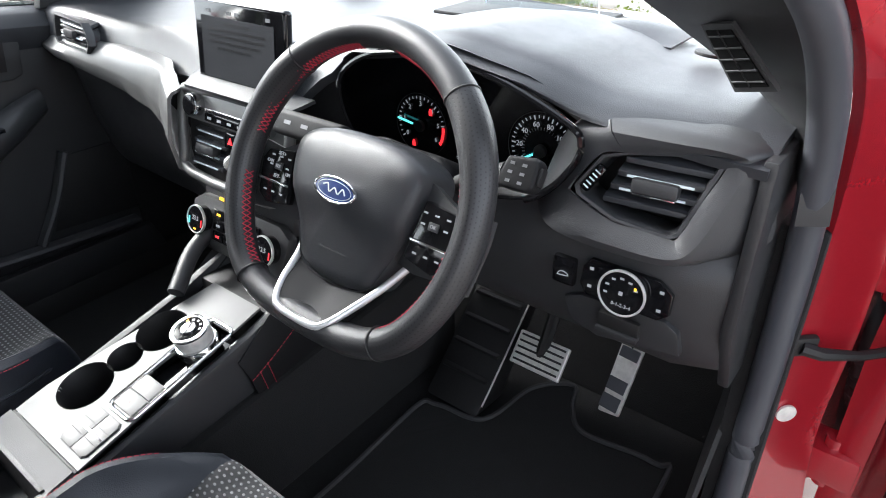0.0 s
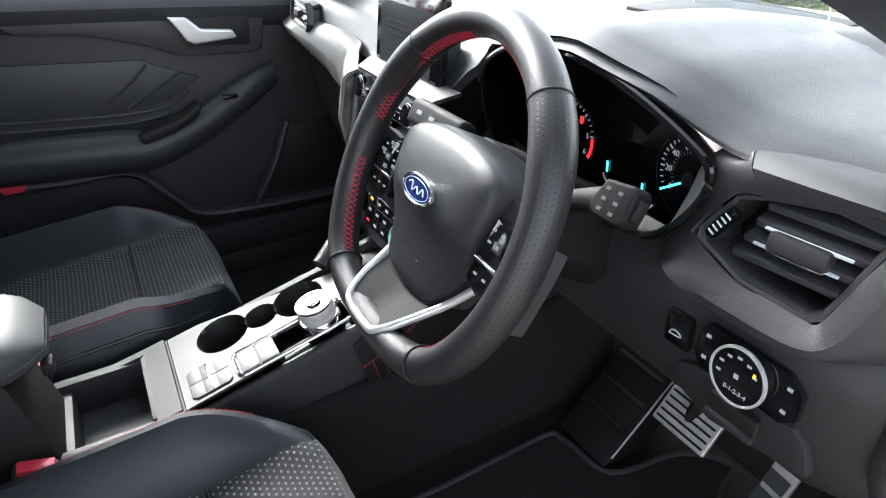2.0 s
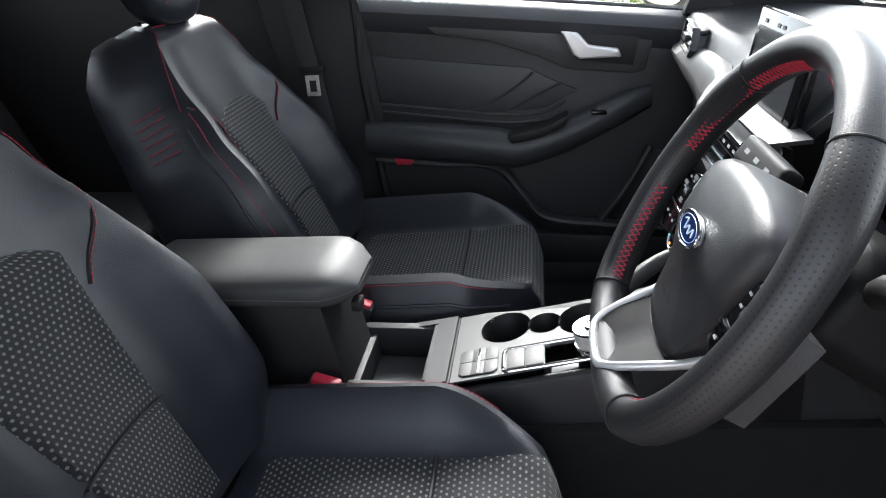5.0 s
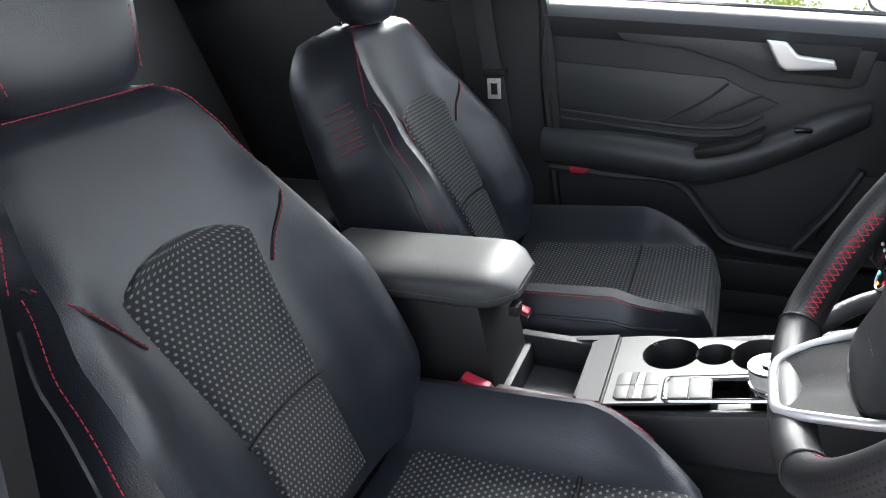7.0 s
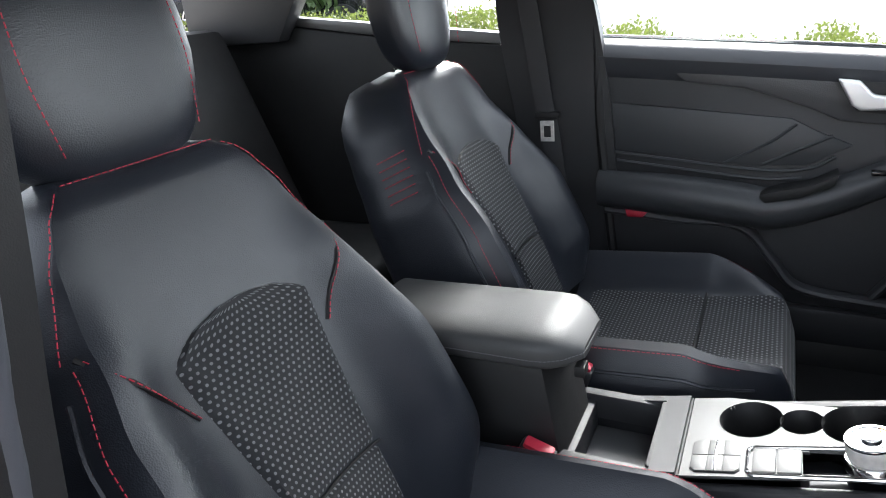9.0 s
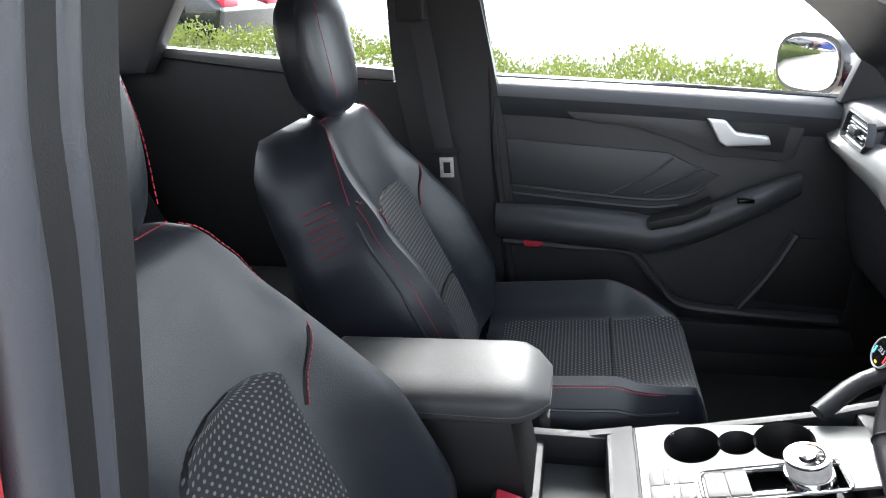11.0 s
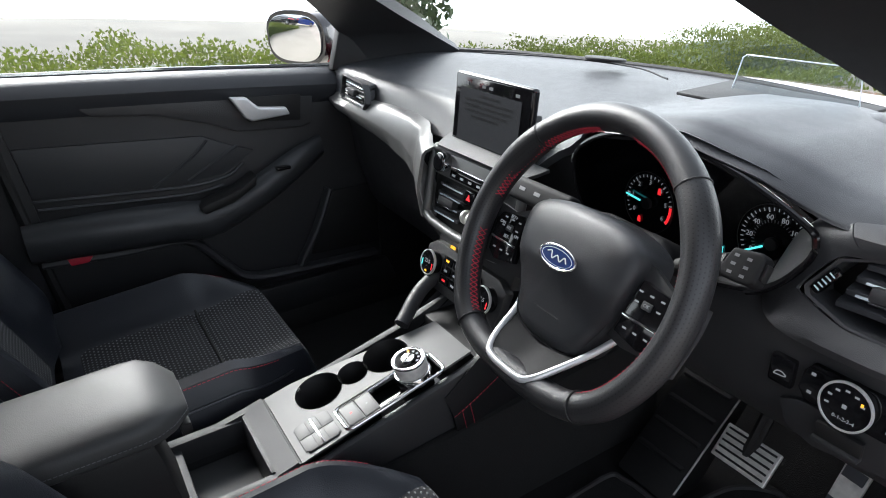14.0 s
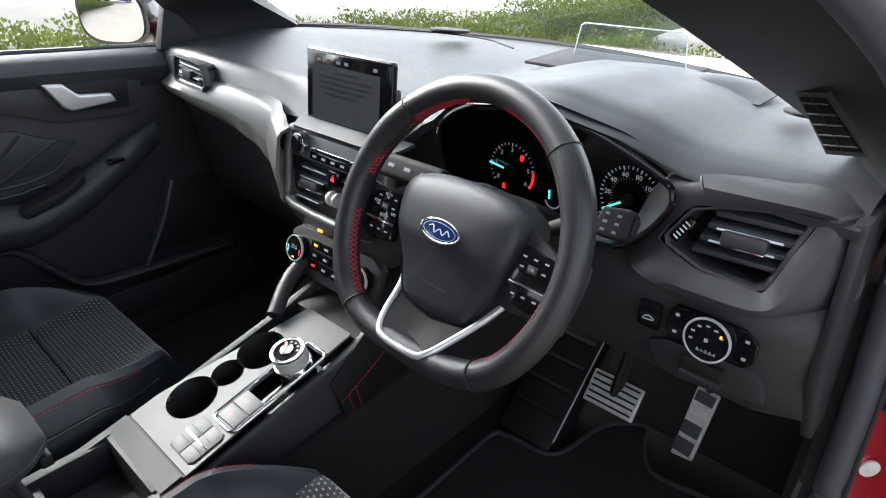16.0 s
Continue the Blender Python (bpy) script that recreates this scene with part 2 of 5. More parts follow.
def tube(pts, radius, sides=8, closed=False, squash=1.0, up=(0, 0, 1), bm=None):
    """A round or flattened bar along a line."""
    bm = bm or bmesh.new()
    P = [Vector(p) for p in pts]
    rings = []
    for i, p in enumerate(P):
        if closed:
            d = P[(i + 1) % len(P)] - P[i - 1]
        else:
            d = P[min(i + 1, len(P) - 1)] - P[max(i - 1, 0)]
        d.normalize()
        s = d.cross(Vector(up))
        s = s.normalized() if s.length > 1e-4 else d.orthogonal().normalized()
        t = s.cross(d)
        r = radius[i] if isinstance(radius, (list, tuple)) else radius
        rings.append([bm.verts.new(p + s * math.cos(6.28318 * k / sides) * r + t * math.sin(6.28318 * k / sides) * r * squash) for k in range(sides)])
    for i in range(len(rings) - (0 if closed else 1)):
        a, b = rings[i], rings[(i + 1) % len(rings)]
        for k in range(sides):
            bm.faces.new((a[k], a[(k + 1) % sides], b[(k + 1) % sides], b[k]))
    if not closed:
        bm.faces.new(rings[0][::-1])
        bm.faces.new(rings[-1])
    return bm


def sheet(rows, thick=0.0, flip=False, uv=None):
    """A smooth skin over rows of points, given a thickness; uv: metres per point, along and across."""
    bm = bmesh.new()
    V = [[bm.verts.new(p) for p in row] for row in rows]
    layer = bm.loops.layers.uv.new("UVMap") if uv else None
    for i in range(len(V) - 1):
        for j in range(len(V[0]) - 1):
            q = (V[i][j], V[i][j + 1], V[i + 1][j + 1], V[i + 1][j])
            f = bm.faces.new(q[::-1] if flip else q)
            if uv:
                at = {V[a][b]: (b, a) for a in (i, i + 1) for b in (j, j + 1)}
                for l in f.loops:
                    b, a = at[l.vert]
                    l[layer].uv = (b * uv[0], a * uv[1])
    if thick:
        bm.normal_update()
        bmesh.ops.solidify(bm, geom=bm.faces[:], thickness=thick)
    return bm


def disc(r, h, n=32, bevel=0.0, m=None, r2=None):
    bm = bmesh.new()
    bmesh.ops.create_cone(bm, cap_ends=True, segments=n, radius1=r, radius2=r if r2 is None else r2, depth=h)
    soften(bm, bevel)
    if m is not None:
        bm.transform(m)
    return bm


def ring(r0, r1, h, n=40, m=None, bevel=0.0):
    bm = bmesh.new()
    L = []
    for r, z in ((r0, -h / 2), (r1, -h / 2), (r1, h / 2), (r0, h / 2)):
        L.append([bm.verts.new((r * math.cos(6.28318 * k / n), r * math.sin(6.28318 * k / n), z)) for k in range(n)])
    for a in range(4):
        for k in range(n):
            bm.faces.new((L[a][k], L[a][(k + 1) % n], L[(a + 1) % 4][(k + 1) % n], L[(a + 1) % 4][k]))
    bmesh.ops.recalc_face_normals(bm, faces=bm.faces[:])
    soften(bm, bevel)
    if m is not None:
        bm.transform(m)
    return bm


def join(*bms):
    out = bmesh.new()
    for b in bms:
        me = bpy.data.meshes.new("tmp")
        b.to_mesh(me)
        b.free()
        out.from_mesh(me)
        bpy.data.meshes.remove(me)
    return out


def stitches(line, material, parent, name="stitching", length=0.0055, gap=0.0025, r=0.0007, lift=(0, 0, 0)):
    """A row of short threads along a line, one part."""
    P = [Vector(p) + Vector(lift) for p in line]
    bm = bmesh.new()
    pos, nxt, i = 0.0, 0.0, 0
    total = [0.0]
    for a, b in zip(P, P[1:]):
        total.append(total[-1] + (b - a).length)

    def at(s):
        for k in range(len(P) - 1):
            if s <= total[k + 1] or k == len(P) - 2:
                w = (s - total[k]) / max(1e-9, total[k + 1] - total[k])
                return P[k].lerp(P[k + 1], w)

    s = 0.0
    while s + length < total[-1]:
        a, b = at(s), at(s + length)
        if (b - a).length > 1e-5:
            tube([a, b], r, 5, bm=bm)
        s += length + gap
    return part(name, bm, material, parent)


def lettering(body, size, m, material, parent, name="marking", thick=0.0004):
    cu = bpy.data.curves.new("lettering", "FONT")
    cu.body, cu.size, cu.extrude = body, size, thick
    cu.align_x, cu.align_y = "CENTER", "CENTER"
    cu.resolution_u = 2
    tmp = bpy.data.objects.new("lettering", cu)
    me = bpy.data.meshes.new_from_object(tmp)
    bpy.data.objects.remove(tmp)
    me.materials.clear()
    me.materials.append(material)
    me.transform(m)
    ob = new(name, me)
    ob.parent = parent
    return ob


def lerp_table(x, table):
    """Values from a small table of (x, values), straight between its lines."""
    if x <= table[0][0]:
        return table[0][1]
    for (a, va), (b, vb) in zip(table, table[1:]):
        if x <= b:
            w = (x - a) / (b - a)
            w = w * w * (3 - 2 * w) * 0.5 + w * 0.5
            return [p + (q - p) * w for p, q in zip(va, vb)]
    return table[-1][1]


def facing(x, y, z, tilt=90, turn=0):
    """A pose whose z axis looks back at the driver (-y) when tilt is 90."""
    return pose(x, y, z, tilt, 0, turn)


# ---- outside ----
def ground_sheet():
    bm = bmesh.new()
    bmesh.ops.create_grid(bm, x_segments=60, y_segments=60, size=400)
    for v in bm.verts:
        v.co.z = -0.33 - 0.1 * v.co.y
    solo("ground", bm, M_GROUND, "pale sandy gravel of a car park", "ground", kind="structure")


ground_sheet()


def leaf_mass(name, label, place, count, size, material, seed, category="hedge", kind="stuff"):
    """Many small leaf blades, each a bent quad, at places drawn from a function."""
    rng = random.Random(seed)
    verts, faces = [], []
    for _ in range(count):
        c = Vector(place(rng))
        q = Euler((rng.uniform(0, 6.28), rng.uniform(0, 6.28), rng.uniform(0, 6.28))).to_matrix()
        s = size * rng.uniform(0.6, 1.3)
        n = len(verts)
        for p in ((-0.5, 0, 0), (0, -0.28, 0.06), (0.5, 0, 0), (0, 0.28, 0.06)):
            verts.append(c + q @ Vector(p) * s)
        faces += [(n, n + 1, n + 3), (n + 1, n + 2, n + 3)]
    me = bpy.data.meshes.new(name)
    me.from_pydata(verts, [], faces)
    me.materials.append(material)
    return tagged(new(name, me), label, category, kind=kind)


def hedge_place(x0, y0, y1, top, thick, low, slope=0.12):
    def f(r):
        y = r.uniform(y0, y1)
        top_y = top - slope * max(-4.0, min(5.5, y))
        bump = 0.05 * math.sin(y * 1.9) + 0.04 * math.sin(y * 4.3 + 1) + 0.05 * math.sin(y * 9.1)
        h = top_y + bump + (r.random() ** 3) * 0.10
        z = h - (r.random() ** 1.6) * 0.6
        return x0 + r.uniform(-thick, thick) * 0.5 + (0.5 - r.random() ** 2) * 0.1, y, z
    return f


def hedge_core(x0, y0, y1, top, thick, slope=0.12):
    rows = []
    for i in range(80):
        y = y0 + (y1 - y0) * i / 79
        h = top - slope * max(-4.0, min(5.5, y)) - 0.10 + 0.04 * math.sin(y * 1.9)
        rows.append([(x0 - thick * 0.4, y, h - 0.7), (x0 - thick * 0.38, y, h - 0.05), (x0, y, h), (x0 + thick * 0.38, y, h - 0.05), (x0 + thick * 0.4, y, h - 0.7)])
    return sheet(rows, 0.02)


hedge = thing("hedge", "clipped green hedge with yellowing shoots beside the car park", "hedge")
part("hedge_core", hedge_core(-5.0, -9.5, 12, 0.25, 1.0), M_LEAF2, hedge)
leaf_mass("leaves", "", hedge_place(-4.9, -9.5, 12, 0.25, 1.1, -0.3), 90000, 0.042, M_LEAF, 3, category="").parent = hedge
front_hedge = thing("hedge", "clipped green hedge in front of the parked car", "hedge")
turn_front = pose(0, 5.6, 0, 0, 0, -90)
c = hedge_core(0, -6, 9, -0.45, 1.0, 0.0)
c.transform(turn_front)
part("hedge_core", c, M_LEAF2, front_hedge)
lv = leaf_mass("leaves", "", hedge_place(0, -6, 9, -0.45, 1.1, -0.33, 0.0), 60000, 0.045, M_LEAF, 4, category="")
lv.data.transform(turn_front)
lv.parent = front_hedge


def conifer(x, y, h, spread, seed):
    tree = thing("conifer_tree", "dark green conifer standing beyond the hedge", "tree")
    part("trunk", tube([(x, y, -0.35 - 0.1 * y), (x + 0.05, y, h * 0.5), (x, y, h * 0.95)], [0.16, 0.1, 0.02], 8), M_BARK, tree)

    def place(r):
        t = r.random()
        a = r.uniform(0, 6.28)
        rad = spread * (1 - t) ** 0.7 * (0.55 + 0.45 * math.sin(a * 5 + t * 17)) * math.sqrt(r.random())
        return x + rad * math.cos(a), y + rad * math.sin(a), -0.3 + t * h
    leaf_mass("crown", "", place, 9000, 0.16, M_LEAF2, seed, category="").parent = tree


# added glowing sheet: white overcast sky closing the distance beyond the hedges
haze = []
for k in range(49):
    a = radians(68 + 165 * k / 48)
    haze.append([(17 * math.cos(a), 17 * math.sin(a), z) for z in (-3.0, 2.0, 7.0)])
M_SKYGLOW = mat("glowing_sky_sheet", (0.8, 0.8, 0.8), 1.0, vary=0.0, emit=(0.95, 0.98, 1.0), power=0.75)
solo("backdrop", sheet(haze), M_SKYGLOW, "added glowing sheet for the white overcast sky beyond the hedges", "backdrop", kind="structure")

conifer(-8.1, 4.25, 5.5, 1.0, 11)
conifer(-6.4, -6.2, 4.0, 1.2, 12)


def parked_car(name_label, m, paint):
    car = thing("parked_car", name_label, "car")
    prof = [(-2.1, 0.35), (-2.15, 0.75), (-1.9, 0.95), (-1.3, 1.38), (0.2, 1.45), (1.0, 1.0), (2.0, 0.8), (2.15, 0.4), (1.9, 0.25), (-1.9, 0.25)]
    part("body", prism(prof, -0.85, 0.85, "x", 0.09, m, 3), paint, car)
    for s in (-1, 1):
        part("side_window", prism([(-1.35, 0.98), (-1.1, 1.32), (0.15, 1.38), (0.85, 1.0)], s * 0.845, s * 0.862, "x", 0.004, m), M_GLOSS, car)
        part("tail_lamp", box(s * 0.62 - 0.18, s * 0.62 + 0.18, -2.16, -2.0, 0.74, 0.9, 0.02, m), M_REDPLASTIC, car)
        for y in (-1.35, 1.35):
            w = m @ pose(s * 0.78, y, 0.32, 0, 90, 0)
            t = part("tyre", ring(0.21, 0.32, 0.2, 36, w, 0.02), M_TYRE, car)
            spokes = [ring(0.18, 0.215, 0.17, 36, w)]
            for k in range(5):
                spokes.append(box(-0.03, 0.03, 0.02, 0.2, 0.06, 0.085, 0.008, w @ pose(0, 0, 0, 0, 0, 72 * k) if s > 0 else w @ pose(0, 0, -0.145, 0, 0, 72 * k)))
            part("rim", join(*spokes), M_CHROME, car)
    return car


parked_car("black parked car with silver alloy wheels behind the hedge", pose(-7.8, -6.85, 0.355, 5.7, 0, 180), M_CARBLACK)
parked_car("blue parked car on the gravel far behind", pose(-5.3, -13.5, 1.02, 2, 5, 70), M_CARBLUE)
parked_car("black parked car on the gravel far behind", pose(-7.9, -11.5, 0.82, 0, 5.7, 100), M_CARBLACK)

# ---- body shell ----
body = thing("car_body", "shell of a red hatchback with its front door open", "car body", kind="structure")


def on_side(pts, s):
    return [(s * x, y, z) for x, y, z in pts]


def slab(front, back, s, thick):
    """A skin between two lines, front and back, on one side of the car."""
    a = smooth_line(on_side(front, s), 6)
    b = smooth_line(on_side(back, s), 6)
    rows = [[p.lerp(q, w) for w in (0, 0.33, 0.67, 1)] for p, q in zip(a, b)]
    return sheet(rows, thick * (1 if s > 0 else -1))


# floor, tunnel, roof, bulkhead
part("floor_pan", box(-0.78, 0.78, -1.9, 0.95, -0.06, 0.0, 0.01), M_CARPET, body)
part("bulkhead", prism([(0.55, 0.0), (0.8, 0.28), (0.9, 0.6), (0.95, 0.6), (0.95, -0.05), (0.55, -0.05)], -0.8, 0.8, "x", 0.01), M_CARPET, body)
roof_rows = []
for i in range(13):
    y = -1.75 + 1.62 * i / 12
    roof_rows.append([(x, y, 1.13 - 0.09 * (x / 0.6) ** 2 - 0.05 * abs(i - 6) ** 2 / 36 - 0.004) for x in [-0.6 + 0.1 * k for k in range(13)]])
part("roof_lining", sheet(roof_rows, 0.03), M_HEADLINER, body)
out_rows = [[(p[0] * 1.06, p[1], p[2] + 0.05) for p in row] for row in roof_rows]
part("roof_skin", sheet(out_rows, 0.01), M_RED, body)
for s in (-1, 1):
    # windscreen pillars, roof rails, middle pillars, sills
    pf = [(0.71, 0.57, 0.69), (0.66, 0.45, 0.752), (0.61, 0.345, 0.805), (0.565, 0.2, 0.885), (0.53, 0.02, 0.97), (0.52, -0.12, 1.05)]
    pb = [(0.760, 0.25, 0.62), (0.75, 0.25, 0.735), (0.74, 0.22, 0.78), (0.725, 0.14, 0.86), (0.665, -0.03, 0.98), (0.61, -0.18, 1.04)]
    if s > 0:
        pf = [(0.72, 0.42, 0.660), (0.66, 0.30, 0.748), (0.615, 0.255, 0.792), (0.58, 0.13, 0.862), (0.55, -0.03, 0.945), (0.53, -0.14, 1.04)]
    part("windscreen_pillar", slab(pf, pb, s, 0.03), M_PLASTIC, body)
    rail = [(0.61, -0.16, 1.05), (0.625, -0.5, 1.075), (0.62, -0.9, 1.07), (0.60, -1.5, 1.03)]
    part("roof_rail", tube(smooth_line(on_side(rail, s), 5), 0.035, 10), M_HEADLINER, body)
    mf = [(0.75, -0.50, 0.02), (0.745, -0.515, 0.3), (0.735, -0.53, 0.55), (0.715, -0.56, 0.8), (0.64, -0.60, 1.06)]
    mb = [(0.75, -0.72, 0.02), (0.745, -0.74, 0.3), (0.735, -0.77, 0.55), (0.715, -0.80, 0.8), (0.64, -0.78, 1.06)]
    if s < 0:
        part("middle_pillar", slab(mf, mb, s, 0.03), M_PLASTIC, body)
    part("sill", prism([(s * 0.70, 0.0), (s * 0.72, 0.06), (s * 0.82, 0.06), (s * 0.82, -0.12), (s * 0.70, -0.12)], -1.6, 0.5, "y", 0.01), M_RED if s > 0 else M_DARK, body)
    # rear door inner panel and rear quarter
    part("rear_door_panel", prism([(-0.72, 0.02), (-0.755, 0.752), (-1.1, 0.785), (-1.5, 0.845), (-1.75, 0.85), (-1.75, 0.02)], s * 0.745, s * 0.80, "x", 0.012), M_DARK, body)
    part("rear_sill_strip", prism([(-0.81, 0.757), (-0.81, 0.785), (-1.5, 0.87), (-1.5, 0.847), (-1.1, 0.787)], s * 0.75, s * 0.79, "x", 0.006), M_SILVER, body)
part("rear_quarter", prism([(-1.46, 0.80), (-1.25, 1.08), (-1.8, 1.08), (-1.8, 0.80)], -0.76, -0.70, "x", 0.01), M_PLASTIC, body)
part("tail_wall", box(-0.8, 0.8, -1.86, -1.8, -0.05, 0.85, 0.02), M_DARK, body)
for s in (-1, 1):
    part("footwell_wall", box(min(s * 0.735, s * 0.79), max(s * 0.735, s * 0.79), 0.29, 0.95, -0.05, 0.60, 0.005), M_CARPET, body)
# screen header and rubber at the screen's foot
part("screen_header", box(-0.58, 0.58, -0.19, -0.10, 1.05, 1.11, 0.02), M_HEADLINER, body)
foot = [(-0.75, 0.575, 0.683), (-0.5, 0.70, 0.680), (0, 0.80, 0.678), (0.5, 0.70, 0.680), (0.75, 0.575, 0.683)]
part("screen_foot_seal", tube(smooth_line(foot, 8), 0.012, 8), M_DARK, body)
# bonnet in red beyond the screen
bon = []
for i in range(9):
    y = 0.66 + 0.9 * i / 8
    bon.append([(x, y + 0.22 * (1 - (x / 0.8) ** 2), 0.632 - 0.16 * (i / 8) ** 1.6 - 0.05 * (x / 0.8) ** 4) for x in [-0.8 + 0.1 * k for k in range(17)]])
part("bonnet", sheet(bon, 0.01), M_RED, body)

wind = []
for i in range(7):
    w = i / 6
    row = []
    for k in range(13):
        u = -1 + k / 6
        lo = Vector((0.77 * u, 0.82 - 0.235 * u * u, 0.677))
        hi = Vector((0.60 * u, -0.10 - 0.06 * u * u, 1.075 - 0.02 * u * u))
        row.append(lo.lerp(hi, w) + Vector((0, 0.03, 0.03)) * math.sin(3.14 * w))
    wind.append(row)
screen = solo("windscreen", sheet(wind), M_GLASS, "clear raked windscreen above the dashboard", "windscreen", kind="structure")
screen.visible_shadow = False

# ---- passenger door ----
door = thing("passenger_door", "closed black door trim with armrest, pull handle and pocket", "car door")
DX = -0.745
part("panel", prism([(-0.555, 0.03), (-0.565, 0.30), (-0.575, 0.60), (-0.57, 0.715), (0.21, 0.65), (0.30, 0.60), (0.33, 0.30), (0.36, 0.03)], DX - 0.05, DX, "x", 0.01), M_PLASTIC, door)
sill_line = [(-0.57, 0.742), (-0.2, 0.71), (0.225, 0.668)]
rows = []
for y, z in smooth_line([(0, a, b) for a, b in sill_line], 6) and [(p.y, p.z) for p in smooth_line([(0, a, b) for a, b in sill_line], 6)]:
    rows.append([(DX - 0.055, y, z + 0.012), (DX - 0.03, y, z + 0.014), (DX + 0.004, y, z + 0.002), (DX + 0.020, y, z - 0.022), (DX + 0.014, y, z - 0.05), (DX - 0.004, y, z - 0.075)])
part("sill_top", sheet(rows, 0.01), M_DASH, door, "soft black window ledge")
part("window_seal", tube([(DX - 0.052, y, z + 0.016) for y, z in sill_line], 0.006, 6), M_CHROME, door, "bright strip along the glass")
part("trim_strip", prism([(-0.40, 0.682), (-0.2, 0.668), (0.115, 0.650), (0.14, 0.643), (0.125, 0.56), (0.10, 0.552), (-0.06, 0.568), (-0.13, 0.60), (-0.24, 0.638), (-0.37, 0.656)], DX - 0.005, DX + 0.014, "x", 0.006), M_GRAPHITE, door, "dark carbon-look strip")
part("handle_recess", prism([(-0.075, 0.652), (0.105, 0.636), (0.095, 0.572), (-0.035, 0.588)], DX + 0.0145, DX + 0.0165, "x", 0.0008), M_DARK, door)
part("pull_handle", prism([(-0.076, 0.657), (-0.036, 0.652), (-0.010, 0.624), (0.058, 0.614), (0.066, 0.594), (-0.030, 0.592), (-0.046, 0.602)], DX + 0.017, DX + 0.036, "x", 0.006, segments=3), M_HANDLE, door, "satin silver inner handle")
part("upper_insert", prism([(-0.535, 0.612), (-0.15, 0.572), (-0.10, 0.545), (-0.03, 0.515), (-0.11, 0.470), (-0.22, 0.465), (-0.525, 0.500)], DX - 0.004, DX + 0.006, "x", 0.005), M_DOORPAD, door, "black padded door insert")
for a in ([(-0.525, 0.492), (-0.22, 0.458), (-0.11, 0.463), (-0.06, 0.49)], [(-0.52, 0.472), (-0.22, 0.438), (-0.12, 0.442)], [(-0.28, 0.470), (-0.19, 0.52), (-0.14, 0.560)], [(-0.20, 0.470), (-0.12, 0.51), (-0.07, 0.535)]):
    part("crease", tube(smooth_line([(DX + 0.006, y, z) for y, z in a], 5), 0.004, 6), M_DOORPAD, door)
arm = []
for y, z, h, dx in [(p[0], p[1], p[2], p[3]) for p in ((-0.56, 0.41, 0.036, 0.05), (-0.4, 0.405, 0.04, 0.075), (-0.24, 0.392, 0.04, 0.085), (-0.17, 0.385, 0.038, 0.085), (-0.06, 0.415, 0.034, 0.075), (0.06, 0.47, 0.03, 0.06), (0.14, 0.50, 0.02, 0.03))]:
    arm.append([Vector((DX + dx * 0.5 * (1 + math.cos(a)) - 0.002, y, z + h * math.sin(a) * (1.0 if math.sin(a) > 0 else 1.2))) for a in [-1.57 + 3.14 * k / 10 for k in range(11)]])
part("armrest", sheet([[p for p in r] for r in zip(*[smooth_line(c, 4) for c in zip(*arm)])], 0.006), M_DOORPAD, door, "long black padded armrest")
part("grip_cup", prism([(-0.20, 0.425), (-0.10, 0.45), (-0.055, 0.475), (-0.06, 0.45), (-0.12, 0.42), (-0.19, 0.405)], DX + 0.03, DX + 0.088, "x", 0.006), M_DARK, door)
part("window_switch", box(DX + 0.05, DX + 0.075, 0.0, 0.035, 0.47, 0.478, 0.002), M_GLOSS, door)
frame_line = smooth_line([(DX + 0.012, -0.545, 0.350), (DX + 0.014, -0.38, 0.335), (DX + 0.016, -0.235, 0.325), (DX + 0.016, -0.16, 0.245), (DX + 0.018, -0.10, 0.185), (DX + 0.018, 0.06, 0.165), (DX + 0.012, 0.27, 0.15)], 6)
part("pocket_rim", tube(frame_line, 0.019, 10, squash=0.6), M_FASCIA, door, "raised rim of the door pocket")
part("pocket_rim", tube(smooth_line([(DX + 0.012, 0.04, 0.175), (DX + 0.014, 0.10, 0.27), (DX + 0.012, 0.15, 0.375)], 5), 0.017, 10, squash=0.6), M_FASCIA, door)
part("speaker_cover", prism([(0.08, 0.19), (0.15, 0.36), (0.30, 0.36), (0.33, 0.17)], DX - 0.002, DX + 0.004, "x", 0.003), M_DARK, door)
part("pocket_wall", prism([(-0.54, 0.05), (-0.54, 0.22), (-0.2, 0.2), (-0.12, 0.14), (0.3, 0.13), (0.33, 0.05)], DX, DX + 0.03, "x", 0.012), M_PLASTIC, door)
part("reflector", prism([(-0.495, 0.357), (-0.44, 0.352), (-0.452, 0.337), (-0.49, 0.337)], DX + 0.010, DX + 0.034, "x", 0.004), M_REDPLASTIC, door, "red door reflector")
part("edge_seal", tube(smooth_line([(-0.735, -0.50, 0.05), (-0.735, -0.53, 0.25), (-0.735, -0.555, 0.5), (-0.735, -0.567, 0.73), (-0.70, -0.585, 0.93), (-0.645, -0.60, 1.04)], 6), 0.012, 8), M_DARK, door)
g = solo("passenger_window", sheet([[(-0.79, -0.58, 0.74), (-0.79, 0.23, 0.67)], [(-0.76, -0.59, 0.86), (-0.765, 0.12, 0.86)], [(-0.67, -0.6, 1.05), (-0.67, -0.1, 1.05)]]), M_GLASS, "clear raised side window of the passenger door", "window", kind="structure")
g.visible_shadow = False
g = solo("rear_window", sheet([[(-0.79, -0.82, 0.77), (-0.79, -1.5, 0.86)], [(-0.69, -0.82, 1.05), (-0.69, -1.3, 1.05)]]), M_GLASS, "clear side window of the rear door", "window", kind="structure")
g.visible_shadow = False
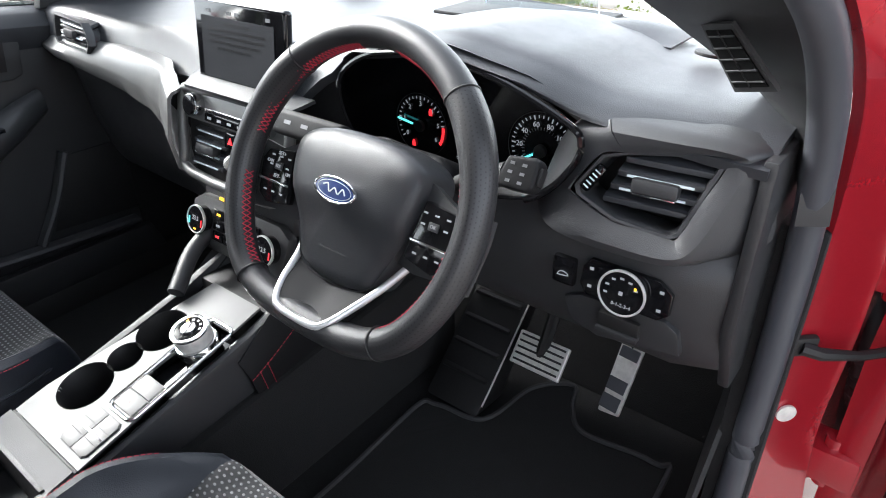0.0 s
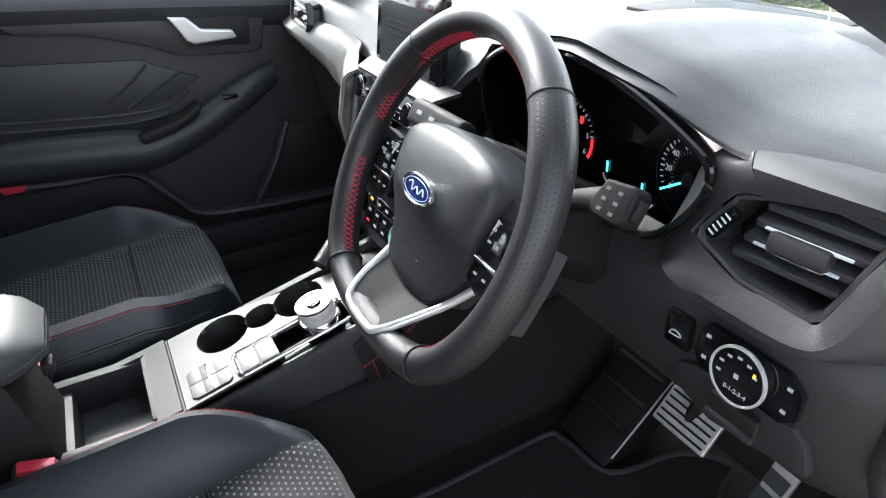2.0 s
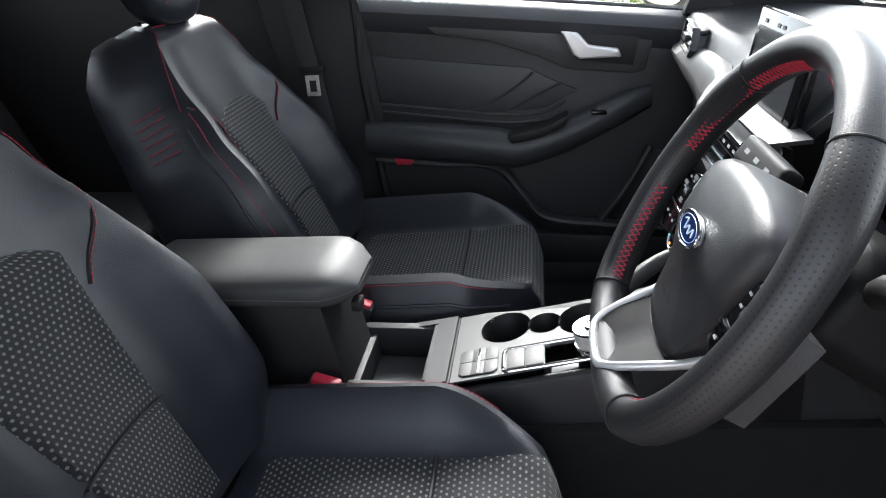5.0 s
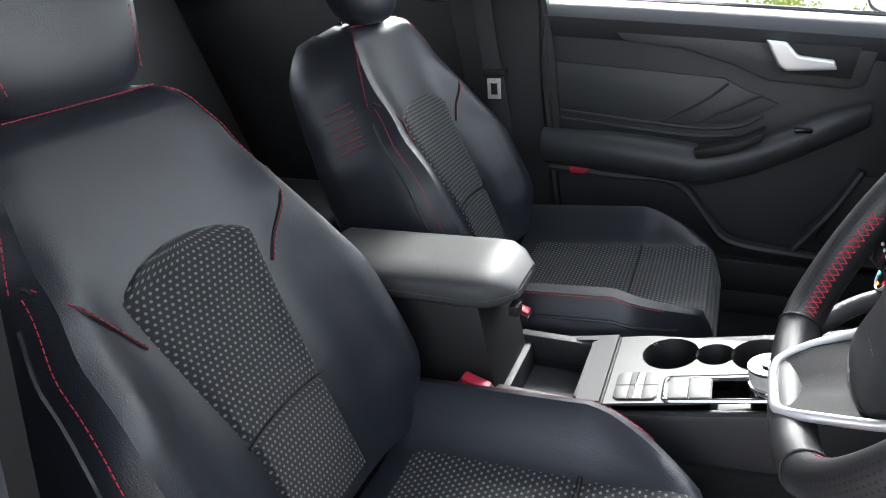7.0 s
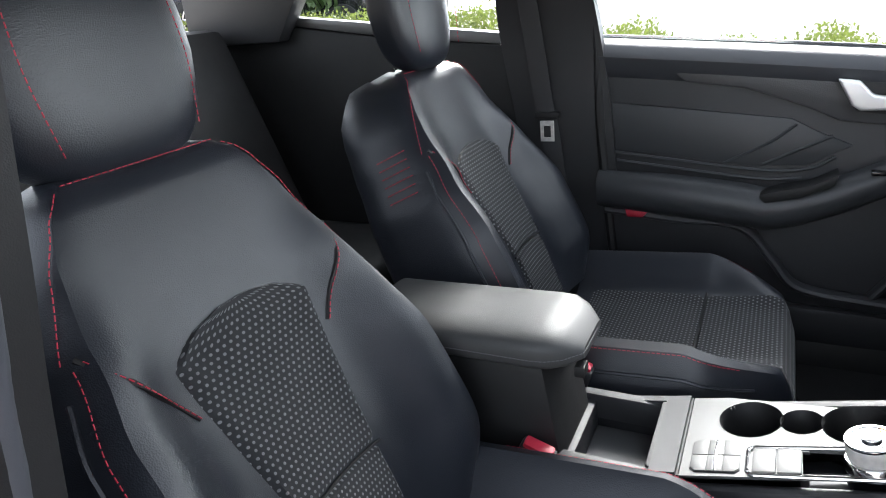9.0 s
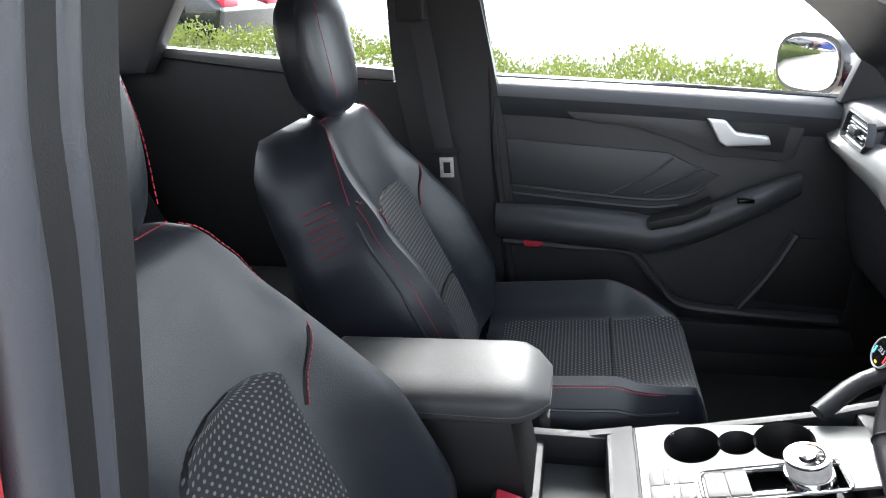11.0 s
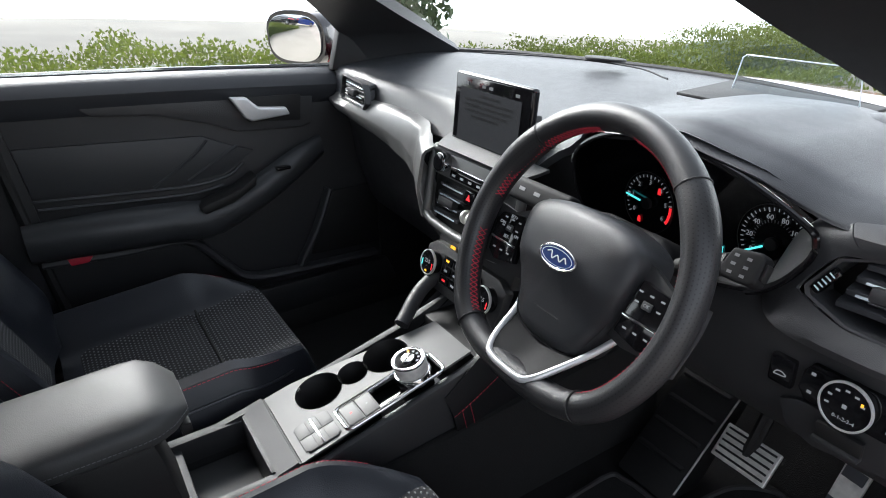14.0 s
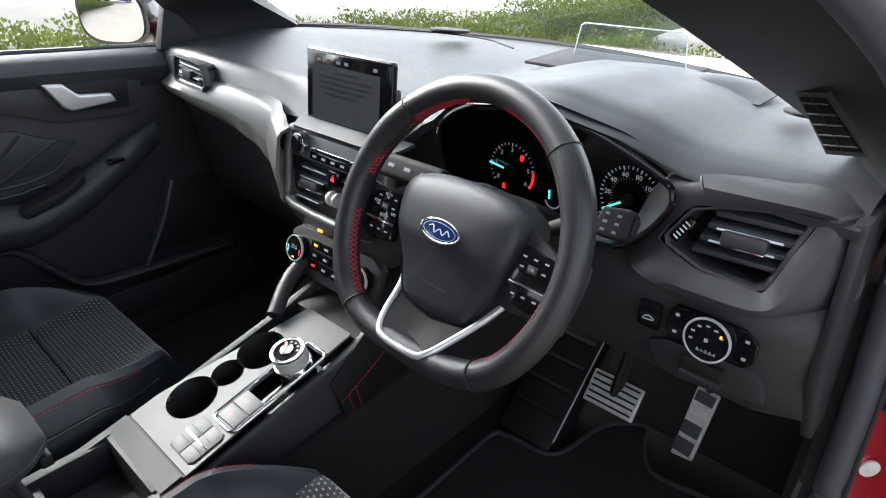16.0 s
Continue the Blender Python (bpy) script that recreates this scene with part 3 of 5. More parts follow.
part("sail_panel", prism([(0.20, 0.68), (0.235, 0.79), (0.30, 0.76), (0.45, 0.66)], -0.77, -0.74, "x", 0.006), M_DARK, door)

mirror = thing("door_mirror", "red and black door mirror outside the passenger window", "mirror")
mm = pose(-0.95, 0.205, 0.742, 90, 0, 24)
housing = bmesh.new()
bmesh.ops.create_icosphere(housing, subdivisions=3, radius=1)
for v in housing.verts:
    x, y, z = v.co
    v.co = Vector((0.115 * math.copysign(abs(x) ** 0.7, x), 0.075 * math.copysign(abs(y) ** 0.7, y), min(z, 0.25) * 0.09 if z > 0 else z * 0.075))
housing.transform(mm)
part("housing", housing, M_CARBLACK, mirror)
oval = [(0.100 * math.copysign(abs(math.cos(a)) ** 0.7, math.cos(a)), 0.062 * math.copysign(abs(math.sin(a)) ** 0.7, math.sin(a))) for a in [6.2832 * k / 32 for k in range(32)]]
part("mirror_glass", prism(oval, 0.018, 0.027, "z", 0.001, mm), M_MIRROR, mirror)
part("foot", tube([(-0.90, 0.26, 0.70), (-0.78, 0.32, 0.68)], 0.03, 10), M_RED, mirror)

belt = thing("seat_belt", "black seat belt with steel tongue on the middle pillar", "seat belt")
strap = [(-0.655, -0.735, 0.96), (-0.69, -0.72, 0.88), (-0.695, -0.69, 0.65), (-0.695, -0.67, 0.53), (-0.70, -0.64, 0.28), (-0.71, -0.62, 0.06)]
rows = [[p + Vector((0, -0.023, 0)), p + Vector((0.003, 0, 0)), p + Vector((0, 0.023, 0))] for p in smooth_line(strap, 5)]
part("webbing", sheet(rows, 0.0025), M_BELT, belt)
part("anchor", box(-0.70, -0.635, -0.765, -0.70, 0.90, 0.96, 0.008), M_DARK, belt)
part("stop", box(-0.698, -0.68, -0.705, -0.645, 0.585, 0.60, 0.004), M_DARK, belt)
tongue = join(box(-0.684, -0.679, -0.692, -0.658, 0.568, 0.58, 0.001), box(-0.684, -0.679, -0.692, -0.684, 0.535, 0.57, 0.001), box(-0.684, -0.679, -0.666, -0.658, 0.535, 0.57, 0.001), box(-0.684, -0.679, -0.692, -0.658, 0.53, 0.54, 0.001))
part("tongue", tongue, M_STEEL, belt, "steel belt tongue")

# ---- dashboard ----
dash = thing("dashboard", "black dashboard with soft skin and silver-grey trim band", "dashboard")
# lip: where the top skin rolls over, by x: (y, z, face y, face z)
LIP = [(-0.76, (0.215, 0.690, 0.200, 0.625)), (-0.5, (0.210, 0.692, 0.188, 0.632)), (-0.3, (0.215, 0.695, 0.180, 0.632)), (-0.12, (0.215, 0.695, 0.170, 0.640)), (0.10, (0.210, 0.700, 0.170, 0.640)), (0.17, (0.200, 0.715, 0.175, 0.690)),
       (0.24, (0.165, 0.748, 0.170, 0.736)), (0.38, (0.160, 0.768, 0.168, 0.754)), (0.47, (0.170, 0.752, 0.172, 0.737)), (0.56, (0.190, 0.722, 0.185, 0.706)), (0.64, (0.205, 0.715, 0.190, 0.698)), (0.735, (0.215, 0.708, 0.195, 0.692))]


def dash_top(x, w):
    ly, lz, fy, fz = lerp_table(x, LIP)
    by, bz = 0.80 - 0.225 * (x / 0.75) ** 2, 0.682
    pts = [(by, bz), (by * 0.6 + ly * 0.4, bz * 0.45 + lz * 0.55 + 0.012), (ly + 0.09, lz + 0.004), (ly + 0.03, lz), (ly, lz - 0.010), (fy, fz)]
    line = smooth_line([(x, a, b) for a, b in pts], 5)
    return line


top_rows = [dash_top(-0.755 + 1.49 * k / 60, 0) for k in range(61)]
part("top_skin", sheet(top_rows, 0.012), M_DASH, dash, "soft-touch black upper skin")
part("airbag_seam", tube(smooth_line([(0.05, 0.53, 0.727), (-0.1, 0.60, 0.720), (-0.3, 0.58, 0.718), (-0.5, 0.50, 0.715)], 8), 0.0018, 5), M_DARK, dash)
part("top_speaker", disc(0.045, 0.006, 32, 0.002, pose(-0.20, 0.62, 0.722, -8, 0, 0)), M_DARK, dash)

# silver band on the passenger side and its dark underside
BAND = [(-0.758, (0.198, 0.628, 0.612, 0.592)), (-0.66, (0.180, 0.630, 0.612, 0.590)), (-0.47, (0.174, 0.645, 0.613, 0.578)), (-0.40, (0.172, 0.648, 0.610, 0.571)), (-0.30, (0.166, 0.649, 0.602, 0.556)),
        (-0.22, (0.150, 0.650, 0.590, 0.536)), (-0.165, (0.122, 0.643, 0.576, 0.515)), (-0.128, (0.104, 0.630, 0.562, 0.503))]
band = []
for k in range(41):
    x = -0.758 + 0.632 * k / 40
    y, ztop, zmid, zbot = lerp_table(x, BAND)
    band.append([(x, y + 0.030, ztop + 0.006), (x, y + 0.010, ztop + 0.002), (x, y + 0.002, ztop - 0.006), (x, y - 0.012, zmid + 0.003), (x, y - 0.013, zmid - 0.003), (x, y - 0.006, zbot + 0.005), (x, y, zbot), (x, y + 0.035, zbot - 0.004)])
part("trim_band", sheet(band, 0.006), M_SILVER, dash, "satin silver-grey trim band")
low = []
for k in range(31):
    x = -0.755 + 0.62 * k / 30
    by, _, _, bz = lerp_table(x, BAND)
    y, zbot = by + 0.022, bz - 0.002
    low.append([(x, y, zbot), (x, y + 0.02, zbot - 0.05), (x, y + 0.03, zbot - 0.15), (x, y + 0.06, 0.33), (x, y + 0.16, 0.26), (x, 0.55, 0.24)])
part("glovebox_panel", sheet(low, 0.01), M_PLASTIC, dash, "black glovebox and lower panel")


def vent(parent, m, w, h, slats, skew, chrome=(1, 3)):
    """An air vent in its own plane, looking along +z: surround, box and slats."""
    v = part("air_vent", join(*[box(-w / 2 + skew * (i - 2) / 5, w / 2 + skew * (i - 2) / 5, -h / 2 + h * i / 5, -h / 2 + h * (i + 1) / 5, -0.045, -0.04, 0.0, m) for i in range(5)]), M_DARK, parent)
    for i in range(slats):
        t = (i + 0.5) / slats - 0.5
        dx = skew * t
        part("slat", box(-w / 2 + dx, w / 2 + dx, -0.0035, 0.0035, -0.03, 0.0, 0.002, m @ pose(0, t * h, 0, 18, 0, 0)), M_DASH, v)
        if i in chrome:
            part("slat_edge", box(-w / 2 + dx + 0.01, w / 2 + dx - 0.01, -0.0011, 0.0011, 0.0, 0.003, 0.001, m @ pose(0, t * h, 0, 18, 0, 0)), M_EDGE, v)
    for k in range(6):
        x = -w / 2 + w * (k + 0.5) / 6
        part("guide_vane", box(x - 0.001, x + 0.001, -h * 0.4, h * 0.4, -0.038, -0.032, 0.0, m), M_DARK, v)
    part("vent_tab", box(-0.024, 0.024, -0.008, 0.008, -0.006, 0.010, 0.004, m), M_PLASTIC, v)
    part("tab_edge", box(-0.022, 0.022, -0.0098, -0.0080, 0.004, 0.0085, 0.0005, m), M_CHROME, v)
    return v


def vent_frame(outer, depth, m, name, material, parent, inset=0.014):
    """A rim along an outline, with a sloped inner wall."""
    n = len(outer)
    cx, cy = sum(p[0] for p in outer) / n, sum(p[1] for p in outer) / n
    rings = []
    for k, (sc, z) in enumerate(((1.0, -0.01), (1.0, 0.0), (0.97, 0.004), (0.90, 0.003), (0.86, -0.004), (0.84, -depth))):
        rings.append([m @ Vector((cx + (x - cx) * sc, cy + (y - cy) * sc, z)) for x, y in outer])
    bm = sheet([r + [r[0]] for r in rings])
    bmesh.ops.remove_doubles(bm, verts=bm.verts[:], dist=1e-5)
    return part(name, bm, material, parent)


# left end vent
ml = facing(-0.568, 0.180, 0.656, 82, -6)
vent(dash, ml, 0.132, 0.044, 4, 0.012)
vent_frame([(-0.092, 0.018), (-0.080, 0.028), (0.066, 0.028), (0.086, 0.010), (0.090, -0.012), (0.076, -0.028), (-0.088, -0.030), (-0.098, -0.020)], 0.04, ml, "vent_surround", M_FASCIA, dash)
# driver's vent and its pod
mr = facing(0.622, 0.185, 0.648, 78, 6)
vent(dash, mr @ pose(0.016, 0.004, 0), 0.088, 0.060, 4, 0.022, (1, 2))
vent_frame([(-0.045, 0.028), (-0.02, 0.036), (0.068, 0.050), (0.079, 0.042), (0.050, -0.040), (0.040, -0.046), (-0.022, -0.040), (-0.066, -0.020), (-0.070, -0.010)], 0.045, mr, "vent_surround", M_FASCIA, dash)
mv = mr @ pose(-0.048, 0.002, 0.004, 0, 0, -32)
part("vent_wheel", box(-0.0055, 0.0055, -0.017, 0.017, -0.004, 0.005, 0.004, mv), M_GLOSS, dash)
for k in range(5):
    part("wheel_mark", box(-0.0034, 0.0034, -0.0115 + 0.005 * k, -0.0100 + 0.005 * k, 0.005, 0.0056, 0.0, mv), M_EDGE, dash)
# soft surround of the driver's vent, rolling over to the lip below it
rim_a = [(-0.020, 0.036), (0.024, 0.043), (0.068, 0.050), (0.079, 0.042), (0.064, 0.000), (0.050, -0.040), (0.040, -0.046), (0.010, -0.043), (-0.022, -0.040), (-0.066, -0.020), (-0.070, -0.010), (-0.045, 0.028)]
rim_b = [(0.580, 0.192, 0.708), (0.645, 0.196, 0.706), (0.708, 0.202, 0.703), (0.722, 0.210, 0.692), (0.712, 0.192, 0.645), (0.694, 0.176, 0.600), (0.668, 0.164, 0.586), (0.61, 0.162, 0.582), (0.54, 0.166, 0.584), (0.505, 0.192, 0.596), (0.506, 0.215, 0.640), (0.535, 0.200, 0.690)]
rows = []
for (ax, ay), b in zip(rim_a + rim_a[:1], rim_b + rim_b[:1]):
    a = mr @ Vector((ax, ay, 0.002))
    b = Vector(b)
    if b.x > 0.69 and b.z < 0.70:
        rows.append([a, a.lerp(b, 0.35) + Vector((0, -0.005, 0)), a.lerp(b, 0.7) + Vector((0, -0.006, 0.0)), b, b + Vector((0.012, 0.012, -0.002)), Vector((0.738, b.y + 0.06, b.z - 0.004))])
        continue
    rows.append([a, a.lerp(b, 0.35) + Vector((0, -0.005, 0)), a.lerp(b, 0.7) + Vector((0, -0.006, 0.0)), b, b + Vector((0, 0.012, -0.006 if b.z < 0.66 else 0.002)), b + Vector((0, 0.04, -0.008 if b.z < 0.66 else 0.004))])
part("vent_pod", sheet([list(r) for r in zip(*[smooth_line(c, 4) for c in zip(*rows)])], 0.003), M_FASCIA, dash, "soft rolled surround of the driver's vent")
part("pod_back", prism([(0.515, 0.585), (0.53, 0.66), (0.56, 0.70), (0.725, 0.695), (0.725, 0.60), (0.70, 0.585)], 0.236, 0.26, "y", 0.004), M_DARK, dash)

part("tweeter_grille", disc(0.022, 0.004, 28, 0.001, pose(0.60, 0.42, 0.731, -6, 4, 0)), M_DARK, dash)
# instrument binnacle
cl = thing("instrument_cluster", "lit instrument cluster with rev counter and speedometer", "instrument cluster")
opening = [(0.205, 0.685), (0.225, 0.715), (0.27, 0.738), (0.33, 0.748), (0.40, 0.747), (0.47, 0.733), (0.545, 0.705), (0.56, 0.69), (0.555, 0.665), (0.525, 0.625), (0.48, 0.60), (0.36, 0.585), (0.26, 0.60), (0.215, 0.64)]
o3 = smooth_line([(x, 0.168, z) for x, z in opening], 4, True)
inner = [(0.105, 0.64), (0.125, 0.675), (0.185, 0.70), (0.25, 0.712), (0.33, 0.712), (0.42, 0.70), (0.50, 0.668), (0.518, 0.65), (0.512, 0.63), (0.478, 0.575), (0.44, 0.555), (0.32, 0.545), (0.20, 0.56), (0.13, 0.60)]
i3 = smooth_line([(x, 0.272, z) for x, z in inner], 4, True)
hood = [[p for p in o3] + [o3[0]], [p.lerp(q, 0.06) + Vector((0, 0, 0.002)) for p, q in zip(o3, i3)] + [o3[0].lerp(i3[0], 0.06)], [p.lerp(q, 0.5) for p, q in zip(o3, i3)] + [o3[0].lerp(i3[0], 0.5)], i3 + [i3[0]]]
part("hood_lining", sheet(hood, 0.003), M_GLOSS, cl, "glossy black binnacle lining")
part("hood_rim", tube(o3[:40], 0.004, 8), M_GLOSS, cl)
part("dial_face", prism([(p.x, p.z) for p in i3], 0.272, 0.276, "y", 0.0), M_GLOSS, cl)


def dial(x, z, r, labels, a0, a1, ticks, needle, name):
    d = part("dial", ring(r * 1.12, r * 1.14, 0.001, 48, facing(x, 0.2695, z)), M_DARK, cl, name)
    for k in range(ticks + 1):
        a = radians(a0 + (a1 - a0) * k / ticks)
        big = k % (ticks // (len(labels) - 1)) == 0
        part("tick", box(-0.0006 if not big else -0.0009, 0.0006 if not big else 0.0009, r * (0.94 if not big else 0.9), r * 1.03, 0, 0.0006, 0.0, facing(x, 0.2705, z) @ pose(0, 0, 0, 0, 0, math.degrees(a) - 90)), M_WHITEINK, d)
    for k, text in enumerate(labels):
        a = radians(a0 + (a1 - a0) * k / (len(labels) - 1))
        lettering(text, 0.0098, facing(x + math.cos(a) * r * 0.76, 0.2700, z + math.sin(a) * r * 0.76), M_WHITEINK, d, "numeral")
    a = needle
    part("needle", box(-0.0013, 0.0013, 0.012, r * 0.98, 0.004, 0.006, 0.0005, facing(x, 0.270, z) @ pose(0, 0, 0, 0, 0, a - 90)), M_CYAN, d, "glowing cyan needle")
    part("hub", disc(0.0085, 0.006, 24, 0.001, facing(x, 0.266, z)), M_DARK, d)
    return d


tach = dial(0.258, 0.613, 0.041, ["0", "1", "2", "3", "4", "5", "6"], 212, -32, 24, 172, "rev counter")
part("red_zone", join(*[box(-0.001, 0.001, 0.041 * 0.93, 0.041 * 1.03, 0, 0.0007, 0.0, facing(0.258, 0.2702, 0.613) @ pose(0, 0, 0, 0, 0, a - 90)) for a in range(-32, 6, 2)]), M_REDLAMP, tach)
speedo = dial(0.457, 0.622, 0.044, ["0", "20", "40", "60", "80", "100", "120", "140"], 212, -32, 28, 212, "speedometer")
part("inner_scale", join(*[box(-0.0005, 0.0005, 0.026, 0.030, 0, 0.0006, 0.0, facing(0.457, 0.2705, 0.622) @ pose(0, 0, 0, 0, 0, a - 90)) for a in range(-30, 214, 9)]), M_DIMINK, speedo)
for x, z, m in ((0.276, 0.634, M_REDLAMP), (0.243, 0.582, M_REDLAMP)):
    part("telltale", join(box(-0.003, 0.003, -0.0035, 0.003, 0, 0.0006, 0.001, facing(x, 0.270, z)), disc(0.0024, 0.0006, 12, 0, facing(x, 0.2697, z + 0.0042))), m, cl)
for x, z, s in ((0.335, 0.585, 0), (0.395, 0.578, 40)):
    part("small_gauge", join(*[box(-0.001, 0.001, 0.012, 0.0145, 0, 0.0006, 0, facing(x, 0.2705, z) @ pose(0, 0, 0, 0, 0, a - 90)) for a in range(200, 341, 12)]), M_WHITEINK, cl)
    part("gauge_bar", box(-0.008, -0.005, 0.0, 0.014, 0, 0.0008, 0, facing(x, 0.2705, z)), M_CYAN, cl)
for k, ch in enumerate("PRNDM"):
    lettering(ch, 0.0085, facing(0.345 + 0.009 * k, 0.2705, 0.560), M_REDLAMP if ch == "P" else M_WHITEINK, cl, "gear_letter")

# head-up pane and its recess on the dashboard top
hud = thing("head_up_display", "clear head-up pane standing in a recess of the dashboard", "display")
part("pane", prism([(0.165, 0.700), (0.183, 0.778), (0.19, 0.783), (0.37, 0.785), (0.377, 0.778), (0.385, 0.700)], 0.549, 0.552, "y", 0.0006, pose(0, 0, 0)), M_LENS, hud, "clear tilted pane")
part("pane_edge", tube([(0.168, 0.5505, 0.715), (0.183, 0.5505, 0.779), (0.19, 0.5505, 0.784), (0.37, 0.5505, 0.786), (0.377, 0.5505, 0.779), (0.384, 0.5505, 0.715)], 0.0011, 5), M_EDGE, hud)
part("recess", box(0.13, 0.40, 0.46, 0.60, 0.722, 0.7275, 0.002, None), M_DARK, hud)
part("visor", sheet([[(x, y, 0.726 + 0.016 * math.sin(3.14 * max(0, min(1, (x - 0.38) / 0.16))) * math.sin(3.14 * w)) for x in [0.38 + 0.02 * k for k in range(9)]] for w, y in [(j / 6, 0.44 + 0.02 * j) for j in range(7)]], 0.003), M_DASH, hud)
# touch screen
tab = thing("touch_screen", "black tablet-style touch screen standing on the dashboard", "screen")
ms = facing(0.0, 0.166, 0.706, 82, 0)
part("casing", box(-0.107, 0.107, -0.064, 0.064, -0.014, 0.0, 0.006, ms, 3), M_GLOSS, tab)
part("display", box(-0.088, 0.082, -0.050, 0.040, 0.0004, 0.0012, 0.0, ms), M_SCREEN, tab, "dim grey display page")
for k, (w, x) in enumerate(((0.06, 0.0), (0.135, -0.004), (0.13, -0.004), (0.12, -0.008), (0.08, -0.01))):
    part("text_bar", box(x - w / 2, x + w / 2, 0.029 - 0.009 * k, 0.033 - 0.009 * k, 0.0014, 0.0017, 0, ms), M_SCREENBAR, tab)
for x in (-0.07, -0.02, 0.0, 0.07):
    part("status_mark", box(x - 0.005, x + 0.005, 0.045, 0.050, 0.0004, 0.0008, 0, ms), M_DIMINK, tab)
part("stand", box(-0.08, 0.08, -0.06, 0.02, -0.05, -0.014, 0.01, ms), M_PLASTIC, tab)

# centre stack
stack = thing("centre_stack", "silver-framed audio panel, air vents and climate controls", "centre console")
mc = facing(0.0, 0.120, 0.56, 74, 0)
part("ledge", sheet([[(x, 0.172, 0.651) for x in (-0.125, -0.06, 0, 0.08, 0.15)], [(x, 0.150, 0.649) for x in (-0.115, -0.06, 0, 0.08, 0.15)], [(x, 0.126, 0.643) for x in (-0.100, -0.06, 0, 0.08, 0.14)]], 0.005), M_GRAPHITE, stack, "ribbed ledge under the screen")
hexo = [(-0.132, 0.058), (-0.102, 0.080), (0.102, 0.080), (0.132, 0.058), (0.122, -0.022), (0.098, -0.055), (-0.098, -0.055), (-0.122, -0.022)]
rimo = smooth_line([(x, y, 0) for x, y in hexo], 3, True)
part("frame", tube([mc @ p for p in rimo], 0.0085, 10, True), M_SILVER, stack, "satin silver surround")
part("backing", prism(hexo, -0.03, -0.012, "z", 0.002, mc), M_DARK, stack)
part("audio_panel", prism([(-0.127, 0.056), (-0.104, 0.076), (0.104, 0.076), (0.127, 0.056), (0.120, 0.032), (-0.120, 0.032)], -0.012, 0.003, "z", 0.003, mc), M_SILVER, stack, "grey audio control panel")
for x in (-0.084, 0.090):
    kb = part("audio_knob", disc(0.0155, 0.02, 32, 0.002, mc @ pose(x, 0.057, 0.012)), M_GLOSS, stack)
    part("knob_ring", ring(0.0135, 0.017, 0.017, 40, mc @ pose(x, 0.057, 0.011), 0.001), M_CHROME, kb)
part("button_strip", box(-0.063, 0.067, 0.036, 0.049, 0.003, 0.006, 0.002, mc), M_GLOSS, stack)
part("strip_edge", box(-0.063, 0.067, 0.050, 0.056, 0.003, 0.0065, 0.001, mc), M_CHROME, stack)
for k in range(5):
    part("button_mark", box(-0.055 + 0.025 * k, -0.045 + 0.025 * k, 0.040, 0.044, 0.006, 0.0065, 0, mc), M_WHITEINK, stack)
for s in (-1, 1):
    v = vent(stack, mc @ pose(s * 0.062, -0.010, -0.004), 0.084, 0.070, 4, -s * 0.012, (0, 1, 2, 3))
part("hazard_button", box(-0.015, 0.015, 0.004, 0.028, -0.012, 0.002, 0.003, mc), M_GLOSS, stack)
part("hazard_mark", prism([(-0.006, 0.011), (0.006, 0.011), (0, 0.022)], 0.0022, 0.003, "z", 0, mc), M_REDLAMP, stack)
for s in (-1, 1):
    part("vent_wheel", disc(0.013, 0.006, 20, 0.001, mc @ pose(s * 0.008, -0.020, -0.008, 0, 90, 0)), M_STEEL, stack)
# climate panel
mh = facing(-0.006, 0.104, 0.418, 72, 0)
part("climate_panel", prism([(-0.125, 0.03), (-0.10, 0.045), (0.10, 0.045), (0.125, 0.03), (0.115, -0.045), (-0.115, -0.045)], -0.02, 0.0, "z", 0.006, mh), M_PLASTIC, stack)
part("climate_neck", prism([(-0.12, 0.12), (0.12, 0.12), (0.115, 0.03), (-0.115, 0.03)], -0.05, -0.016, "z", 0.004, mh), M_PLASTIC, stack)
for x in (-0.088, 0.088):
    dk = part("temperature_dial", disc(0.0225, 0.02, 36, 0.002, mh @ pose(x, 0.004, 0.008)), M_GLOSS, stack, "chrome-ringed temperature dial")
    part("dial_ring", ring(0.0222, 0.0245, 0.005, 48, mh @ pose(x, 0.004, 0.0165), 0.001), M_HANDLE, dk)
    lettering("23.5", 0.0105, mh @ pose(x, 0.006, 0.0185), M_WHITEINK, dk, "temperature")
    part("dial_mark", box(x - 0.003, x + 0.003, -0.014, -0.011, 0.0183, 0.0188, 0, mh), M_AMBER, dk)
    part("hot_mark", box(x + 0.0155, x + 0.018, -0.006, 0.006, 0.0183, 0.0188, 0, mh), M_REDLAMP, dk)
    part("cold_mark", box(x - 0.018, x - 0.0155, -0.006, 0.006, 0.0183, 0.0188, 0, mh), M_CYAN, dk)
for r in range(3):
    for k in range(4):
        x = -0.045 + 0.03 * k
        z = 0.022 - 0.019 * r
        bt = part("climate_button", box(x - 0.0135, x + 0.0135, z - 0.008, z + 0.008, 0.0, 0.004, 0.0015, mh), M_GLOSS, stack)
        part("button_mark", box(x - 0.005, x + 0.005, z - 0.002, z + 0.002, 0.004, 0.0045, 0, mh), M_WHITEINK if (r, k) not in ((2, 0), (0, 0)) else (M_REDLAMP if r == 2 else M_AMBER), bt)
part("lamp_bar", box(-0.05, -0.036, 0.047, 0.052, 0.0, 0.002, 0.0, mh), M_AMBER, stack)

